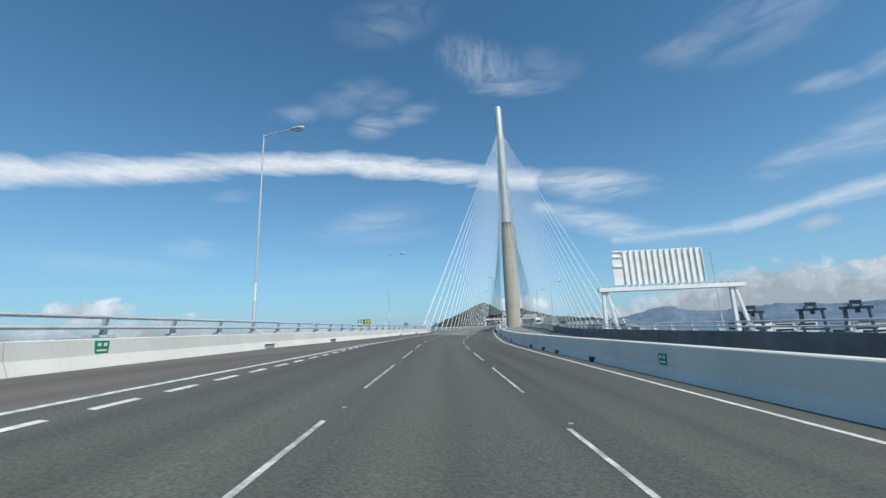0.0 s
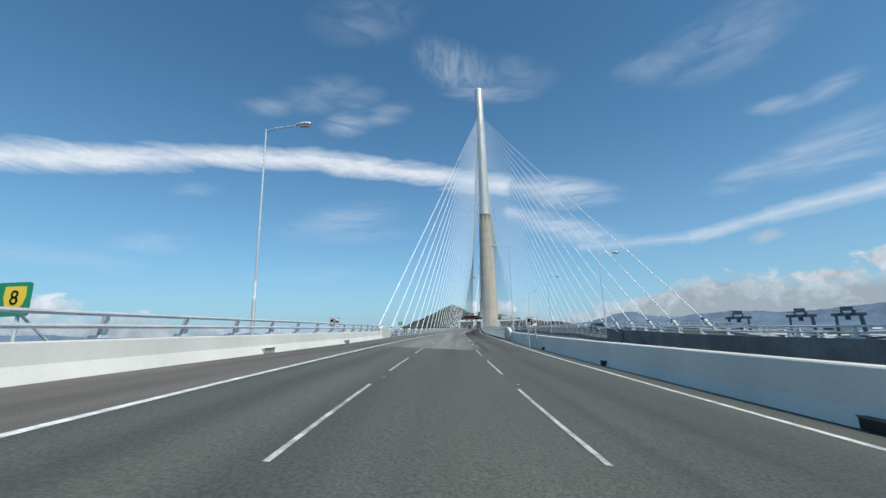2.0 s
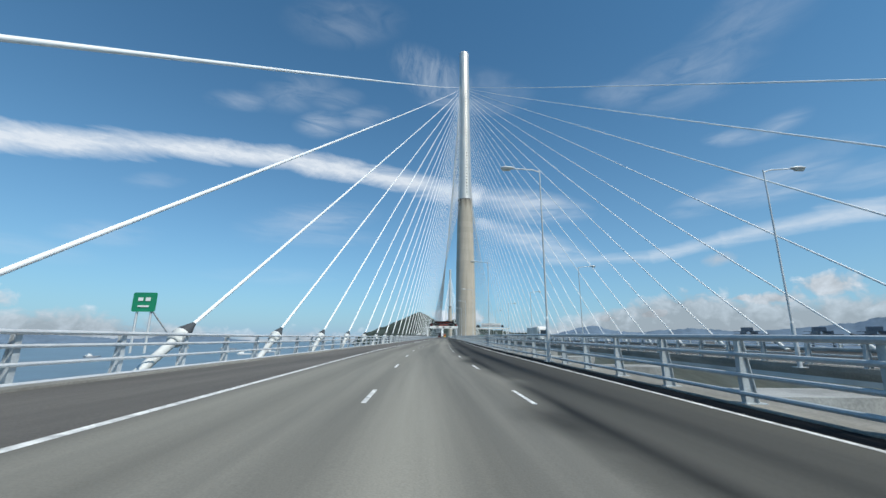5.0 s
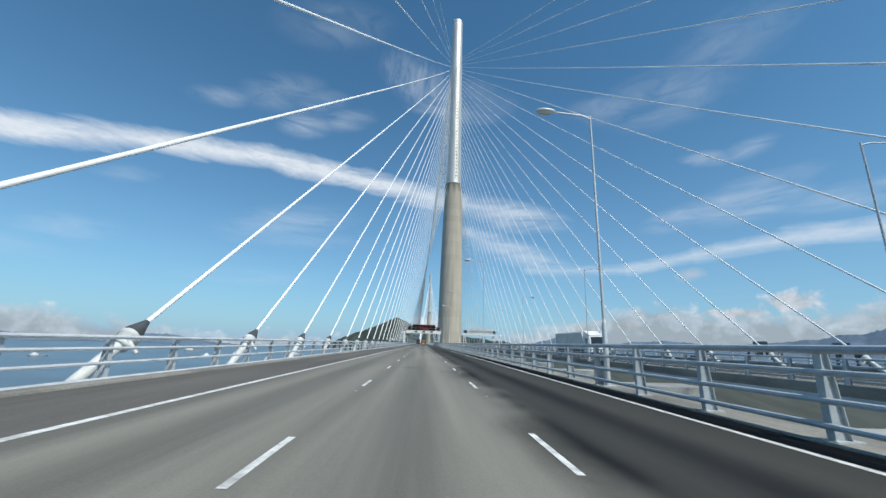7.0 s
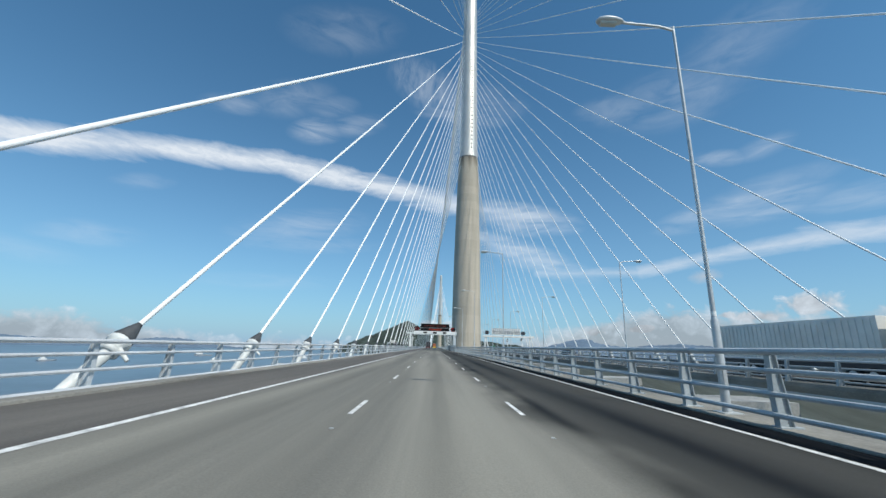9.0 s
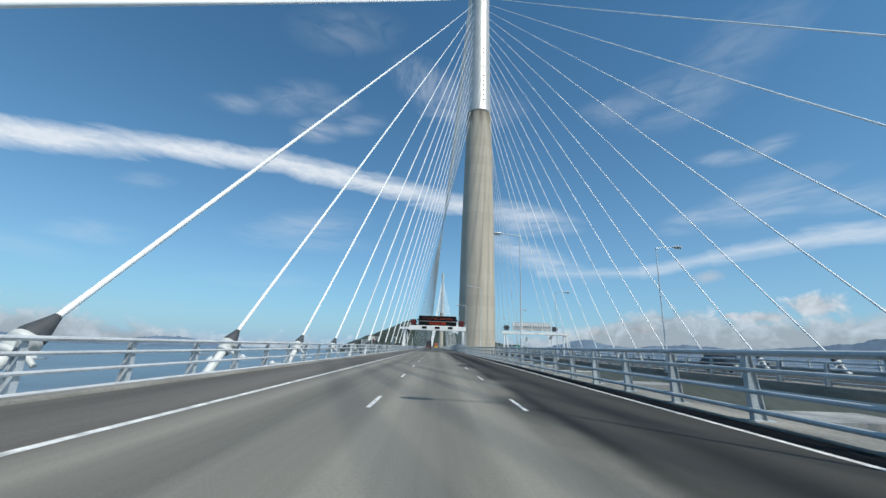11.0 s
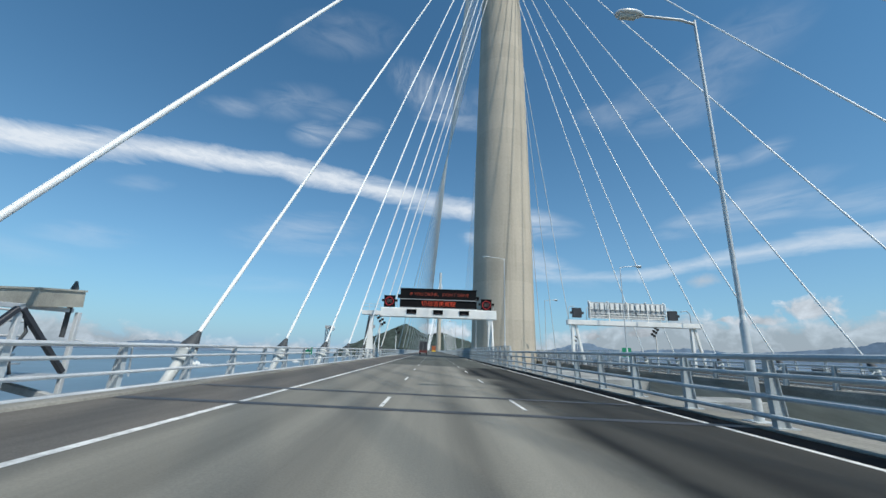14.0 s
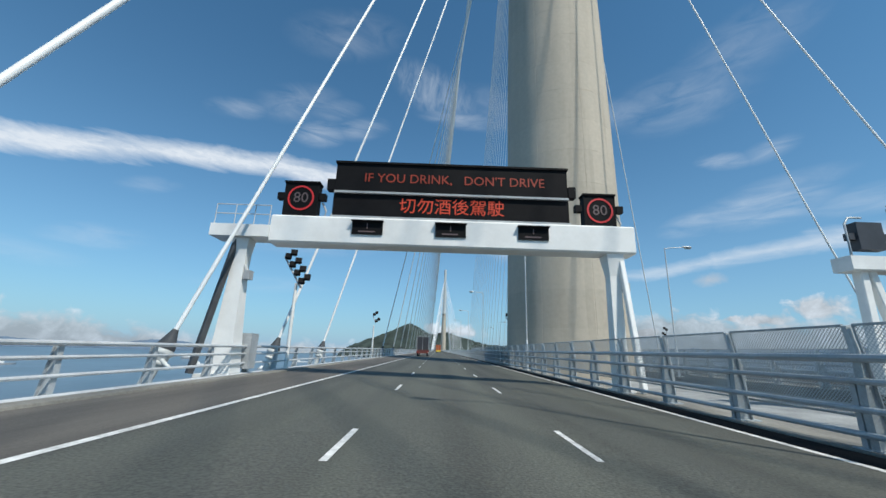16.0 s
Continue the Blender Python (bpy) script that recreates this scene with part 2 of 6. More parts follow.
def lane_wear(nt, tc, colour, dark_lane):
    """Oil drips along the middle of each lane, polished wheel tracks, a less worn third lane; u is metres from the lane line."""
    sp = nt.nodes.new("ShaderNodeSeparateXYZ")
    nt.links.new(tc.outputs["UV"], sp.inputs[0])
    mp = nt.nodes.new("ShaderNodeMapping")
    mp.inputs["Scale"].default_value = (0.35, 0.035, 1)
    nt.links.new(tc.outputs["UV"], mp.inputs[0])
    wob = nt.nodes.new("ShaderNodeTexNoise")
    wob.inputs["Scale"].default_value = 1.0
    wob.inputs["Detail"].default_value = 3
    nt.links.new(mp.outputs[0], wob.inputs["Vector"])

    def along(sx, sy, detail):
        m2 = nt.nodes.new("ShaderNodeMapping")
        m2.inputs["Scale"].default_value = (sx, sy, 1)
        nt.links.new(tc.outputs["UV"], m2.inputs[0])
        n2 = nt.nodes.new("ShaderNodeTexNoise")
        n2.inputs["Scale"].default_value = 1.0
        n2.inputs["Detail"].default_value = detail
        nt.links.new(m2.outputs[0], n2.inputs["Vector"])
        return n2
    sway = along(0.24, 0.13, 6)
    patch = along(0.22, 0.05, 5)

    def mt(op, a, b=None):
        n = nt.nodes.new("ShaderNodeMath")
        n.operation = op
        for i, v in enumerate((a, b)):
            if v is None:
                continue
            if isinstance(v, (int, float)):
                n.inputs[i].default_value = v
            else:
                nt.links.new(v, n.inputs[i])
        return n.outputs[0]
    u = mt("ADD", sp.outputs[0], mt("MULTIPLY", mt("SUBTRACT", wob.outputs["Fac"], 0.5), 0.5))
    total = None
    for centre, width, depth in ((1.85, 0.42, 0.17), (-1.75, 0.50, 0.17), (5.75, 0.5, 0.14), (3.55, 0.45, 0.13), (0.0, 0.45, 0.10), (4.25, 0.22, 0.16), (-3.1, 0.35, 0.16)):
        q = mt("DIVIDE", mt("SUBTRACT", u, centre), width)
        b = mt("MULTIPLY", mt("EXPONENT", mt("MULTIPLY", mt("MULTIPLY", q, q), -1.0)), depth)
        total = b if total is None else mt("ADD", total, b)
    total = mt("MULTIPLY", total, mt("ADD", -0.45, mt("MULTIPLY", patch.outputs["Fac"], 3.3)))
    # the right lane is darker, with a wavering edge
    e = mt("ADD", sp.outputs[0], mt("MULTIPLY", mt("SUBTRACT", sway.outputs["Fac"], 0.5), 3.4))
    mr = nt.nodes.new("ShaderNodeMapRange")
    mr.interpolation_type = "SMOOTHSTEP"
    mr.inputs[1].default_value, mr.inputs[2].default_value = 3.1, 4.6
    mr.inputs[3].default_value, mr.inputs[4].default_value = 0.0, dark_lane
    nt.links.new(e, mr.inputs[0])
    grow = nt.nodes.new("ShaderNodeMapRange")
    grow.interpolation_type = "SMOOTHSTEP"
    grow.inputs[1].default_value, grow.inputs[2].default_value = -290.0, -235.0
    grow.inputs[3].default_value, grow.inputs[4].default_value = 0.62, 1.0
    nt.links.new(sp.outputs[1], grow.inputs[0])
    total = mt("ADD", total, mt("MULTIPLY", mr.outputs[0], grow.outputs[0]))
    vm = nt.nodes.new("ShaderNodeVectorMath")
    vm.operation = "SCALE"
    nt.links.new(colour, vm.inputs[0])
    nt.links.new(mt("SUBTRACT", 1.0, total), vm.inputs["Scale"])
    return vm.outputs[0]


M_ROAD = material("asphalt_worn", (0.246, 0.236, 0.200), 0.80, spec=0.25, vary=0.11, scale=0.9, fine=38, bump=0.25, stretch=(0.55, 0.016, 1), dark=(0.128, 0.125, 0.110), lanes=0.78)
M_ROAD2 = material("asphalt_dark", (0.082, 0.086, 0.070), 0.82, vary=0.46, scale=0.9, fine=24, bump=0.8, stretch=(0.5, 0.025, 1), dark=(0.066, 0.067, 0.060), lanes=0.12)
# grime, with the shadow of the rails painted into the same black
M_GUTTER = material("gutter_grime_shade", (0.016, 0.016, 0.017), 1.0, spec=0.08, vary=0.25, scale=1.2, fine=24, bump=0.4, stretch=(1, 0.15, 1))
M_SHOULDER = material("asphalt_shoulder", (0.118, 0.108, 0.094), 0.85, vary=0.2, scale=0.8, fine=30, bump=0.5, stretch=(1.0, 0.06, 1))
M_PAINTW = material("worn_road_paint", (0.50, 0.50, 0.47), 0.7, vary=0.3, scale=3, fine=16, bump=0.2)
M_PAINT = material("road_paint", (0.72, 0.72, 0.69), 0.6, vary=0.22, scale=4, fine=22, bump=0.2)
M_PLATE = material("joint_plate", (0.125, 0.145, 0.175), 0.5, vary=0.2, scale=1.5, fine=14, stretch=(0.4, 1, 1))
M_JOINT = material("joint_rubber", (0.055, 0.060, 0.068), 0.6, vary=0.2, scale=4)
M_CONC = material("concrete_pale", (0.67, 0.65, 0.59), 0.78, vary=0.06, scale=0.35, fine=12, bump=0.10, stretch=(1, 1, 0.35))
M_CONCD = material("concrete_dark", (0.17, 0.17, 0.165), 0.85, vary=0.18, scale=0.5, fine=9, bump=0.2)
M_KERB = material("kerb_dirty", (0.040, 0.040, 0.042), 0.85, vary=0.25, scale=1.5, fine=20, bump=0.3, stretch=(1, 0.2, 1))
M_SLAB = material("slab_concrete", (0.33, 0.34, 0.33), 0.85, vary=0.2, scale=0.4, fine=9, bump=0.2)
# brownish stained concrete, darkened to include shade under the lowest rail
M_EDGE = material("deck_edge_concrete", (0.25, 0.24, 0.21), 0.85, vary=0.22, scale=0.8, fine=14, bump=0.2, stretch=(1, 0.3, 1))
M_TOWER = material("tower_concrete", (0.475, 0.425, 0.345), 0.85, vary=0.06, scale=0.30, fine=2.4, bump=0.12, stretch=(1, 1, 0.10), dark=(0.405, 0.362, 0.292))


def run_down(m, z_top, length, tone):
    """Dark water stains that run down from an edge at a height."""
    nt = m.node_tree
    p = nt.nodes["Principled BSDF"]
    src = p.inputs["Base Color"].links[0].from_socket
    tc = nt.nodes.new("ShaderNodeTexCoord")
    sp = nt.nodes.new("ShaderNodeSeparateXYZ")
    nt.links.new(tc.outputs["Object"], sp.inputs[0])
    mp = nt.nodes.new("ShaderNodeMapping")
    mp.inputs["Scale"].default_value = (0.55, 0.55, 0.03)
    nt.links.new(tc.outputs["Object"], mp.inputs[0])
    ns = nt.nodes.new("ShaderNodeTexNoise")
    ns.inputs["Scale"].default_value = 1.0
    ns.inputs["Detail"].default_value = 5
    nt.links.new(mp.outputs[0], ns.inputs["Vector"])
    mr = nt.nodes.new("ShaderNodeMapRange")
    mr.inputs[1].default_value, mr.inputs[2].default_value = z_top - length, z_top
    mr.inputs[3].default_value, mr.inputs[4].default_value = -0.30, 0.85
    nt.links.new(sp.outputs[2], mr.inputs[0])
    ad = nt.nodes.new("ShaderNodeMath")
    ad.operation = "ADD"
    ad.use_clamp = True
    nt.links.new(mr.outputs[0], ad.inputs[0])
    m2 = nt.nodes.new("ShaderNodeMapRange")
    m2.inputs[1].default_value, m2.inputs[2].default_value = 0.38, 0.62
    m2.inputs[3].default_value, m2.inputs[4].default_value = -0.35, 0.45
    nt.links.new(ns.outputs["Fac"], m2.inputs[0])
    nt.links.new(m2.outputs[0], ad.inputs[1])
    mx = nt.nodes.new("ShaderNodeMixRGB")
    mx.inputs[2].default_value = (*tone, 1)
    nt.links.new(ad.outputs[0], mx.inputs[0])
    nt.links.new(src, mx.inputs[1])
    nt.links.new(mx.outputs[0], p.inputs["Base Color"])


def lifts(m, step, amount):
    """Each concrete lift has a slightly different tone."""
    nt = m.node_tree
    p = nt.nodes["Principled BSDF"]
    src = p.inputs["Base Color"].links[0].from_socket
    tc = nt.nodes.new("ShaderNodeTexCoord")
    sp = nt.nodes.new("ShaderNodeSeparateXYZ")
    nt.links.new(tc.outputs["Object"], sp.inputs[0])
    dv = nt.nodes.new("ShaderNodeMath")
    dv.operation = "DIVIDE"
    dv.inputs[1].default_value = step
    nt.links.new(sp.outputs[2], dv.inputs[0])
    fl = nt.nodes.new("ShaderNodeMath")
    fl.operation = "FLOOR"
    nt.links.new(dv.outputs[0], fl.inputs[0])
    wnz = nt.nodes.new("ShaderNodeTexWhiteNoise")
    wnz.noise_dimensions = "1D"
    nt.links.new(fl.outputs[0], wnz.inputs["W"])
    mr = nt.nodes.new("ShaderNodeMapRange")
    mr.inputs[3].default_value, mr.inputs[4].default_value = 1 - amount, 1 + amount
    nt.links.new(wnz.outputs["Value"], mr.inputs[0])
    vm = nt.nodes.new("ShaderNodeVectorMath")
    vm.operation = "SCALE"
    nt.links.new(src, vm.inputs[0])
    nt.links.new(mr.outputs[0], vm.inputs["Scale"])
    nt.links.new(vm.outputs[0], p.inputs["Base Color"])


lifts(M_TOWER, 4.0, 0.05)
run_down(M_TOWER, 97.0, 9.0, (0.17, 0.15, 0.115))
M_STEEL = material("stainless_steel", (0.68, 0.66, 0.61), 0.46, metal=0.6, vary=0.08, scale=0.25, fine=6, stretch=(1, 1, 0.3))
M_PLUG = material("dark_opening", (0.05, 0.05, 0.05), 0.7, vary=0.2)
# darker grey-blue copy of the pale railing; the shaded side is in the colour
M_RAIL = material("railing_shade_toned", (0.43, 0.475, 0.50), 0.42, metal=0.12, vary=0.10, scale=1.2, fine=18)
M_RAILL = material("pale_railing", (0.62, 0.64, 0.65), 0.45, metal=0.15, vary=0.10, scale=1.2, fine=18)
M_POSTL = material("pale_post", (0.52, 0.56, 0.58), 0.5, metal=0.12, vary=0.12, scale=1.5, fine=20, each=0.12)
M_POST = material("galvanised_post", (0.40, 0.44, 0.46), 0.5, metal=0.15, vary=0.14, scale=1.5, fine=20, each=0.12)
M_CABLE = material("cable_sheath", (0.86, 0.87, 0.85), 0.4, vary=0.05, scale=0.5, fine=10)
M_BOOT = material("rubber_boot", (0.060, 0.066, 0.072), 0.7, vary=0.15, scale=3)
M_PIPE = material("anchor_pipe_paint", (0.60, 0.62, 0.60), 0.5, vary=0.10, scale=2, fine=12, each=0.08)
M_WHITE = material("white_paint", (0.82, 0.82, 0.79), 0.5, vary=0.06, scale=0.6, fine=10)
M_GREYP = material("grey_paint", (0.40, 0.42, 0.43), 0.55, vary=0.12, scale=0.9, fine=10)
M_BLACK = material("black_panel", (0.006, 0.006, 0.007), 0.7, vary=0.15, scale=2, spec=0.15)
M_LED = material("lit_led", (0.4, 0.03, 0.01), 0.5, vary=0.02, glow=(1.0, 0.12, 0.03, 0.20))
M_LEDD = material("dim_led", (0.25, 0.03, 0.01), 0.5, vary=0.02, glow=(1.0, 0.12, 0.04, 0.055))
M_LEDR = material("lit_red_ring", (0.4, 0.02, 0.02), 0.5, vary=0.02, glow=(1.0, 0.05, 0.06, 0.16))
M_LEDW = material("faint_led", (0.13, 0.09, 0.09), 0.5, vary=0.02)
M_LENS = material("lamp_lens", (0.55, 0.55, 0.50), 0.25, vary=0.05)
M_LAMPH = material("lamp_housing", (0.62, 0.64, 0.64), 0.4, metal=0.2, vary=0.06)
M_POLE = material("galvanised_pole", (0.60, 0.63, 0.64), 0.45, metal=0.2, vary=0.14, scale=0.8, fine=9, stretch=(1, 1, 0.2))
M_GREEN = material("green_sign", (0.01, 0.25, 0.12), 0.5, vary=0.08)
M_YELLOW = material("yellow_sign", (0.85, 0.60, 0.05), 0.5, vary=0.06)
M_RED = material("red_sign", (0.34, 0.04, 0.035), 0.5, vary=0.06)
M_SEA = material("sea_water", (0.100, 0.135, 0.175), 0.30, vary=0.16, scale=0.006, fine=0.12, bump=0.6)
M_HILL = material("wooded_hill", (0.060, 0.078, 0.066), 0.95, vary=0.35, scale=0.010, fine=0.06, spec=0.1)
# far hills: the haze of distance is painted in as pale blue
M_HILLB = material("hill_haze_tinted", (0.135, 0.190, 0.255), 0.95, vary=0.12, scale=0.006, fine=0.03, spec=0.05)
M_LAND = material("port_ground", (0.27, 0.27, 0.22), 0.9, vary=0.4, scale=0.035, fine=0.3, dark=(0.10, 0.12, 0.075))
# dark paint lifted towards blue: distance haze is part of this colour
M_CRANE = material("crane_paint_hazed", (0.065, 0.095, 0.135), 0.6, vary=0.15)
M_GIRDER = material("girder_paint", (0.52, 0.54, 0.53), 0.6, vary=0.15, scale=0.3)
M_MESH = material("steel_mesh", (0.50, 0.55, 0.58), 0.55, metal=0.1, vary=0.1)
M_TYRE = material("tyre_rubber", (0.02, 0.02, 0.02), 0.85, vary=0.1)
M_TRUCKD = material("truck_dark", (0.04, 0.042, 0.05), 0.5, vary=0.15)
M_BEIGE = material("beige_box_paint", (0.42, 0.40, 0.34), 0.6, vary=0.15, scale=1.5)
M_TRUCKO = material("truck_orange", (0.42, 0.10, 0.025), 0.5, vary=0.12)
M_TRUCKW = material("truck_white", (0.72, 0.72, 0.68), 0.5, vary=0.08, scale=0.6)
M_GLASS = material("dark_glass", (0.02, 0.025, 0.03), 0.08, vary=0.02)
M_RUST = material("rust_red", (0.15, 0.040, 0.032), 0.7, vary=0.2)


M_CONT = material("container_paint", (0.4, 0.4, 0.4), 0.6, vary=0.15, scale=0.3)
nt_ = M_CONT.node_tree
geo_ = nt_.nodes.new("ShaderNodeNewGeometry")
ramp_ = nt_.nodes.new("ShaderNodeValToRGB")
ramp_.color_ramp.interpolation = "CONSTANT"
for pos, col in ((0.0, (0.28, 0.07, 0.04)), (0.22, (0.05, 0.11, 0.24)), (0.42, (0.50, 0.50, 0.47)), (0.58, (0.06, 0.17, 0.10)), (0.70, (0.24, 0.25, 0.26)), (0.85, (0.40, 0.20, 0.06))):
    el_c = ramp_.color_ramp.elements.new(pos) if pos else ramp_.color_ramp.elements[0]
    el_c.color = (*col, 1)
nt_.links.new(geo_.outputs["Random Per Island"], ramp_.inputs[0])
nt_.links.new(ramp_.outputs[0], nt_.nodes["Principled BSDF"].inputs["Base Color"])


# ---- mesh helpers ----
class Shape:
    """Collects vertices and faces for one mesh."""

    def __init__(self):
        self.v, self.f, self.smooth, self.uv = [], [], [], None

    def add(self, verts, faces, smooth=False):
        o = len(self.v)
        self.v += [tuple(p) for p in verts]
        self.f += [tuple(i + o for i in fc) for fc in faces]
        self.smooth += [smooth] * len(faces)
        return self

    def box(self, a, b, m=None):
        vs = [Vector((x, y, z)) for x in (a[0], b[0]) for y in (a[1], b[1]) for z in (a[2], b[2])]
        if m is not None:
            vs = [m @ p for p in vs]
        return self.add(vs, [(0, 1, 3, 2), (4, 6, 7, 5), (0, 4, 5, 1), (2, 3, 7, 6), (0, 2, 6, 4), (1, 5, 7, 3)])

    def bar(self, a, b, w, d=None, bevel=0.12):
        """A straight bar of rectangular section, its edges cut off."""
        a, b = Vector(a), Vector(b)
        d = d or w
        t = (b - a).normalized()
        s = t.cross(Vector((0, 0, 1)))
        s = Vector((1, 0, 0)) if s.length < 1e-4 else s.normalized()
        u = s.cross(t).normalized()
        c = min(w, d) * bevel
        ring = [(w / 2 - c, -d / 2), (w / 2, -d / 2 + c), (w / 2, d / 2 - c), (w / 2 - c, d / 2), (-w / 2 + c, d / 2), (-w / 2, d / 2 - c), (-w / 2, -d / 2 + c), (-w / 2 + c, -d / 2)]
        vs = [p + s * x + u * y for p in (a, b) for x, y in ring]
        fs = [(i, (i + 1) % 8, 8 + (i + 1) % 8, 8 + i) for i in range(8)] + [tuple(range(7, -1, -1)), tuple(range(8, 16))]
        return self.add(vs, fs)

    def tube(self, pts, radii, seg=10, caps=True):
        pts = [Vector(p) for p in pts]
        if isinstance(radii, (int, float)):
            radii = [radii] * len(pts)
        vs, fs = [], []
        for i, p in enumerate(pts):
            t = (pts[min(i + 1, len(pts) - 1)] - pts[max(i - 1, 0)]).normalized()
            s = t.cross(Vector((0, 0, 1)))
            s = Vector((1, 0, 0)) if s.length < 1e-3 else s.normalized()
            u = s.cross(t)
            for k in range(seg):
                a = 2 * math.pi * k / seg
                vs.append(p + (s * math.cos(a) + u * math.sin(a)) * radii[i])
        for i in range(len(pts) - 1):
            for k in range(seg):
                j = (k + 1) % seg
                fs.append((i * seg + k, i * seg + j, (i + 1) * seg + j, (i + 1) * seg + k))
        self.add(vs, fs, True)
        if caps:
            self.add(vs[:seg], [tuple(range(seg))])
            self.add(vs[-seg:], [tuple(range(seg - 1, -1, -1))])
        return self

    def sweep(self, section, stations, closed=True):
        """section: points (a, b); stations: functions that place them."""
        n = len(section)
        vs = [st(a, b) for st in stations for a, b in section]
        fs = []
        for i in range(len(stations) - 1):
            for k in range(n if closed else n - 1):
                j = (k + 1) % n
                fs.append((i * n + k, (i + 1) * n + k, (i + 1) * n + j, i * n + j))
        if closed:
            fs += [tuple(range(n)), tuple(range(len(vs) - 1, len(vs) - n - 1, -1))]
        return self.add(vs, fs)

    def mesh(self, name, mat):
        me = bpy.data.meshes.new(name)
        me.from_pydata(self.v, [], self.f)
        me.polygons.foreach_set("use_smooth", self.smooth)
        me.materials.append(mat)
        if self.uv:
            lay = me.uv_layers.new(name="UVMap")
            for lp in me.loops:
                lay.data[lp.index].uv = self.uv[lp.vertex_index]
        bm = bmesh.new()
        bm.from_mesh(me)
        bmesh.ops.recalc_face_normals(bm, faces=bm.faces)
        bm.to_mesh(me)
        bm.free()
        me.update()
        return me


def thing(name, at, label, category, group="", kind=""):
    """An Empty at the base of a thing; its parts are given in world coordinates."""
    e = new(name)
    e.location = at
    e.empty_display_size = 0.3
    return tagged(e, label, category, group, kind)


def origin_of(ob):
    p = Vector(ob.location)
    return p + origin_of(ob.parent) if ob.parent else p


def part(name, shape, mat, parent, label=""):
    """One mesh under a thing or under a part."""
    me = shape.mesh(name, mat) if isinstance(shape, Shape) else shape
    ob = new(name, me)
    ob.parent = parent
    ob.matrix_parent_inverse = Matrix.Translation(-Vector(parent.location)) if parent.type == "EMPTY" else Matrix.Identity(4)
    if label:
        ob["label"] = label
    return ob


def single(name, shape, mat, label, category, kind="", group=""):
    ob = new(name, shape.mesh(name, mat))
    return tagged(ob, label, category, group, kind)


def lettering(text, size, m, mat, parent, name="lettering", label=""):
    """Raised writing; it stands upright in the plane that m gives."""
    cu = bpy.data.curves.new(name, "FONT")
    cu.body = text
    cu.size = size
    cu.align_x, cu.align_y = "CENTER", "CENTER"
    cu.extrude = 0.004
    cu.resolution_u = 3
    tmp = bpy.data.objects.new(name, cu)
    scene.collection.objects.link(tmp)
    dg = bpy.context.evaluated_depsgraph_get()
    me = bpy.data.meshes.new_from_object(tmp.evaluated_get(dg))
    bpy.data.objects.remove(tmp)
    me.transform(m @ pose(0, 0, 0, 90, 0, 0))
    me.materials.clear()
    me.materials.append(mat)
    return part(name, me, mat, parent, label)


# ---- the line of the road ----
LINE = ((-470, 20.5), (-430, 10.6), (-400, 3.7), (-380, -0.35), (-361.5, -3.8), (-348.6, -6.1), (-334, -8.65), (-322.8, -10.2), (-309, -11.3), (-299.5, -11.95),
        (-281, -13.03), (-272, -13.5), (-255, -14.5), (-240, -15.3), (-225, -15.8), (-205, -15.9), (-180, -15.9))
KERB = ((-470, 12.0), (-430, 3.2), (-400, -3.0), (-380, -7.2), (-361.5, -11.8), (-348.6, -13.95), (-341, -15.0), (-320, -16.75), (-300, -17.75), (-289, -18.6), (-273, -20.3), (-250, -21.5), (-228, -22.0), (-200, -22.0))


def glide(nodes, y):
    """A smooth curve through nodes (y, x)."""
    if y <= nodes[0][0]:
        return nodes[0][1]
    if y >= nodes[-1][0]:
        return nodes[-1][1]
    i = max(k for k in range(len(nodes) - 1) if nodes[k][0] <= y)

    def slope(k):
        a, b = nodes[max(k - 1, 0)], nodes[min(k + 1, len(nodes) - 1)]
        return (b[1] - a[1]) / (b[0] - a[0])
    (y0, x0), (y1, x1) = nodes[i], nodes[i + 1]
    s = (y - y0) / (y1 - y0)
    d = y1 - y0
    m0, m1 = slope(i) * d, slope(i + 1) * d
    return (2 * s**3 - 3 * s**2 + 1) * x0 + (s**3 - 2 * s**2 + s) * m0 + (-2 * s**3 + 3 * s**2) * x1 + (s**3 - s**2) * m1


def lane(y):
    return glide(LINE, y)


def kerb(y):
    return glide(KERB, y)


def smooth(a, b, v):
    s = min(1.0, max(0.0, (v - a) / (b - a)))
    return s * s * (3 - 2 * s)


def fall(y):
    """The road falls to the right, steeper in the bend."""
    return 0.070 - 0.054 * smooth(-310, -228, y)


def ground(y, x):
    return 0.128 - fall(y) * (x - lane(y))


def inner(y):
    """Inner rail of the other carriageway."""
    return 7.75 + (lane(y) - lane(-274)) * (1 - smooth(-300, -262, y))


def ground_r(y, x):
    k = smooth(-300, -255, y)
    bend = -0.95 - 0.06 * (x - inner(y))
    return bend * (1 - k) + k * (0.016 * (x - 8.7))


def ys(a, b, step):
    n = max(1, round((b - a) / step))
    return [a + (b - a) * i / n for i in range(n + 1)]


def stations(a, b):
    """Close stations in the bend, wide ones on the straight."""
    out = ys(a, min(b, -180), 5) if a < -180 else [a]
    if b > -180:
        out += ys(max(a, -180), b, 40)[(1 if a < -180 else 0):] if b - max(a, -180) > 1 else [b]
    return sorted(set(out))


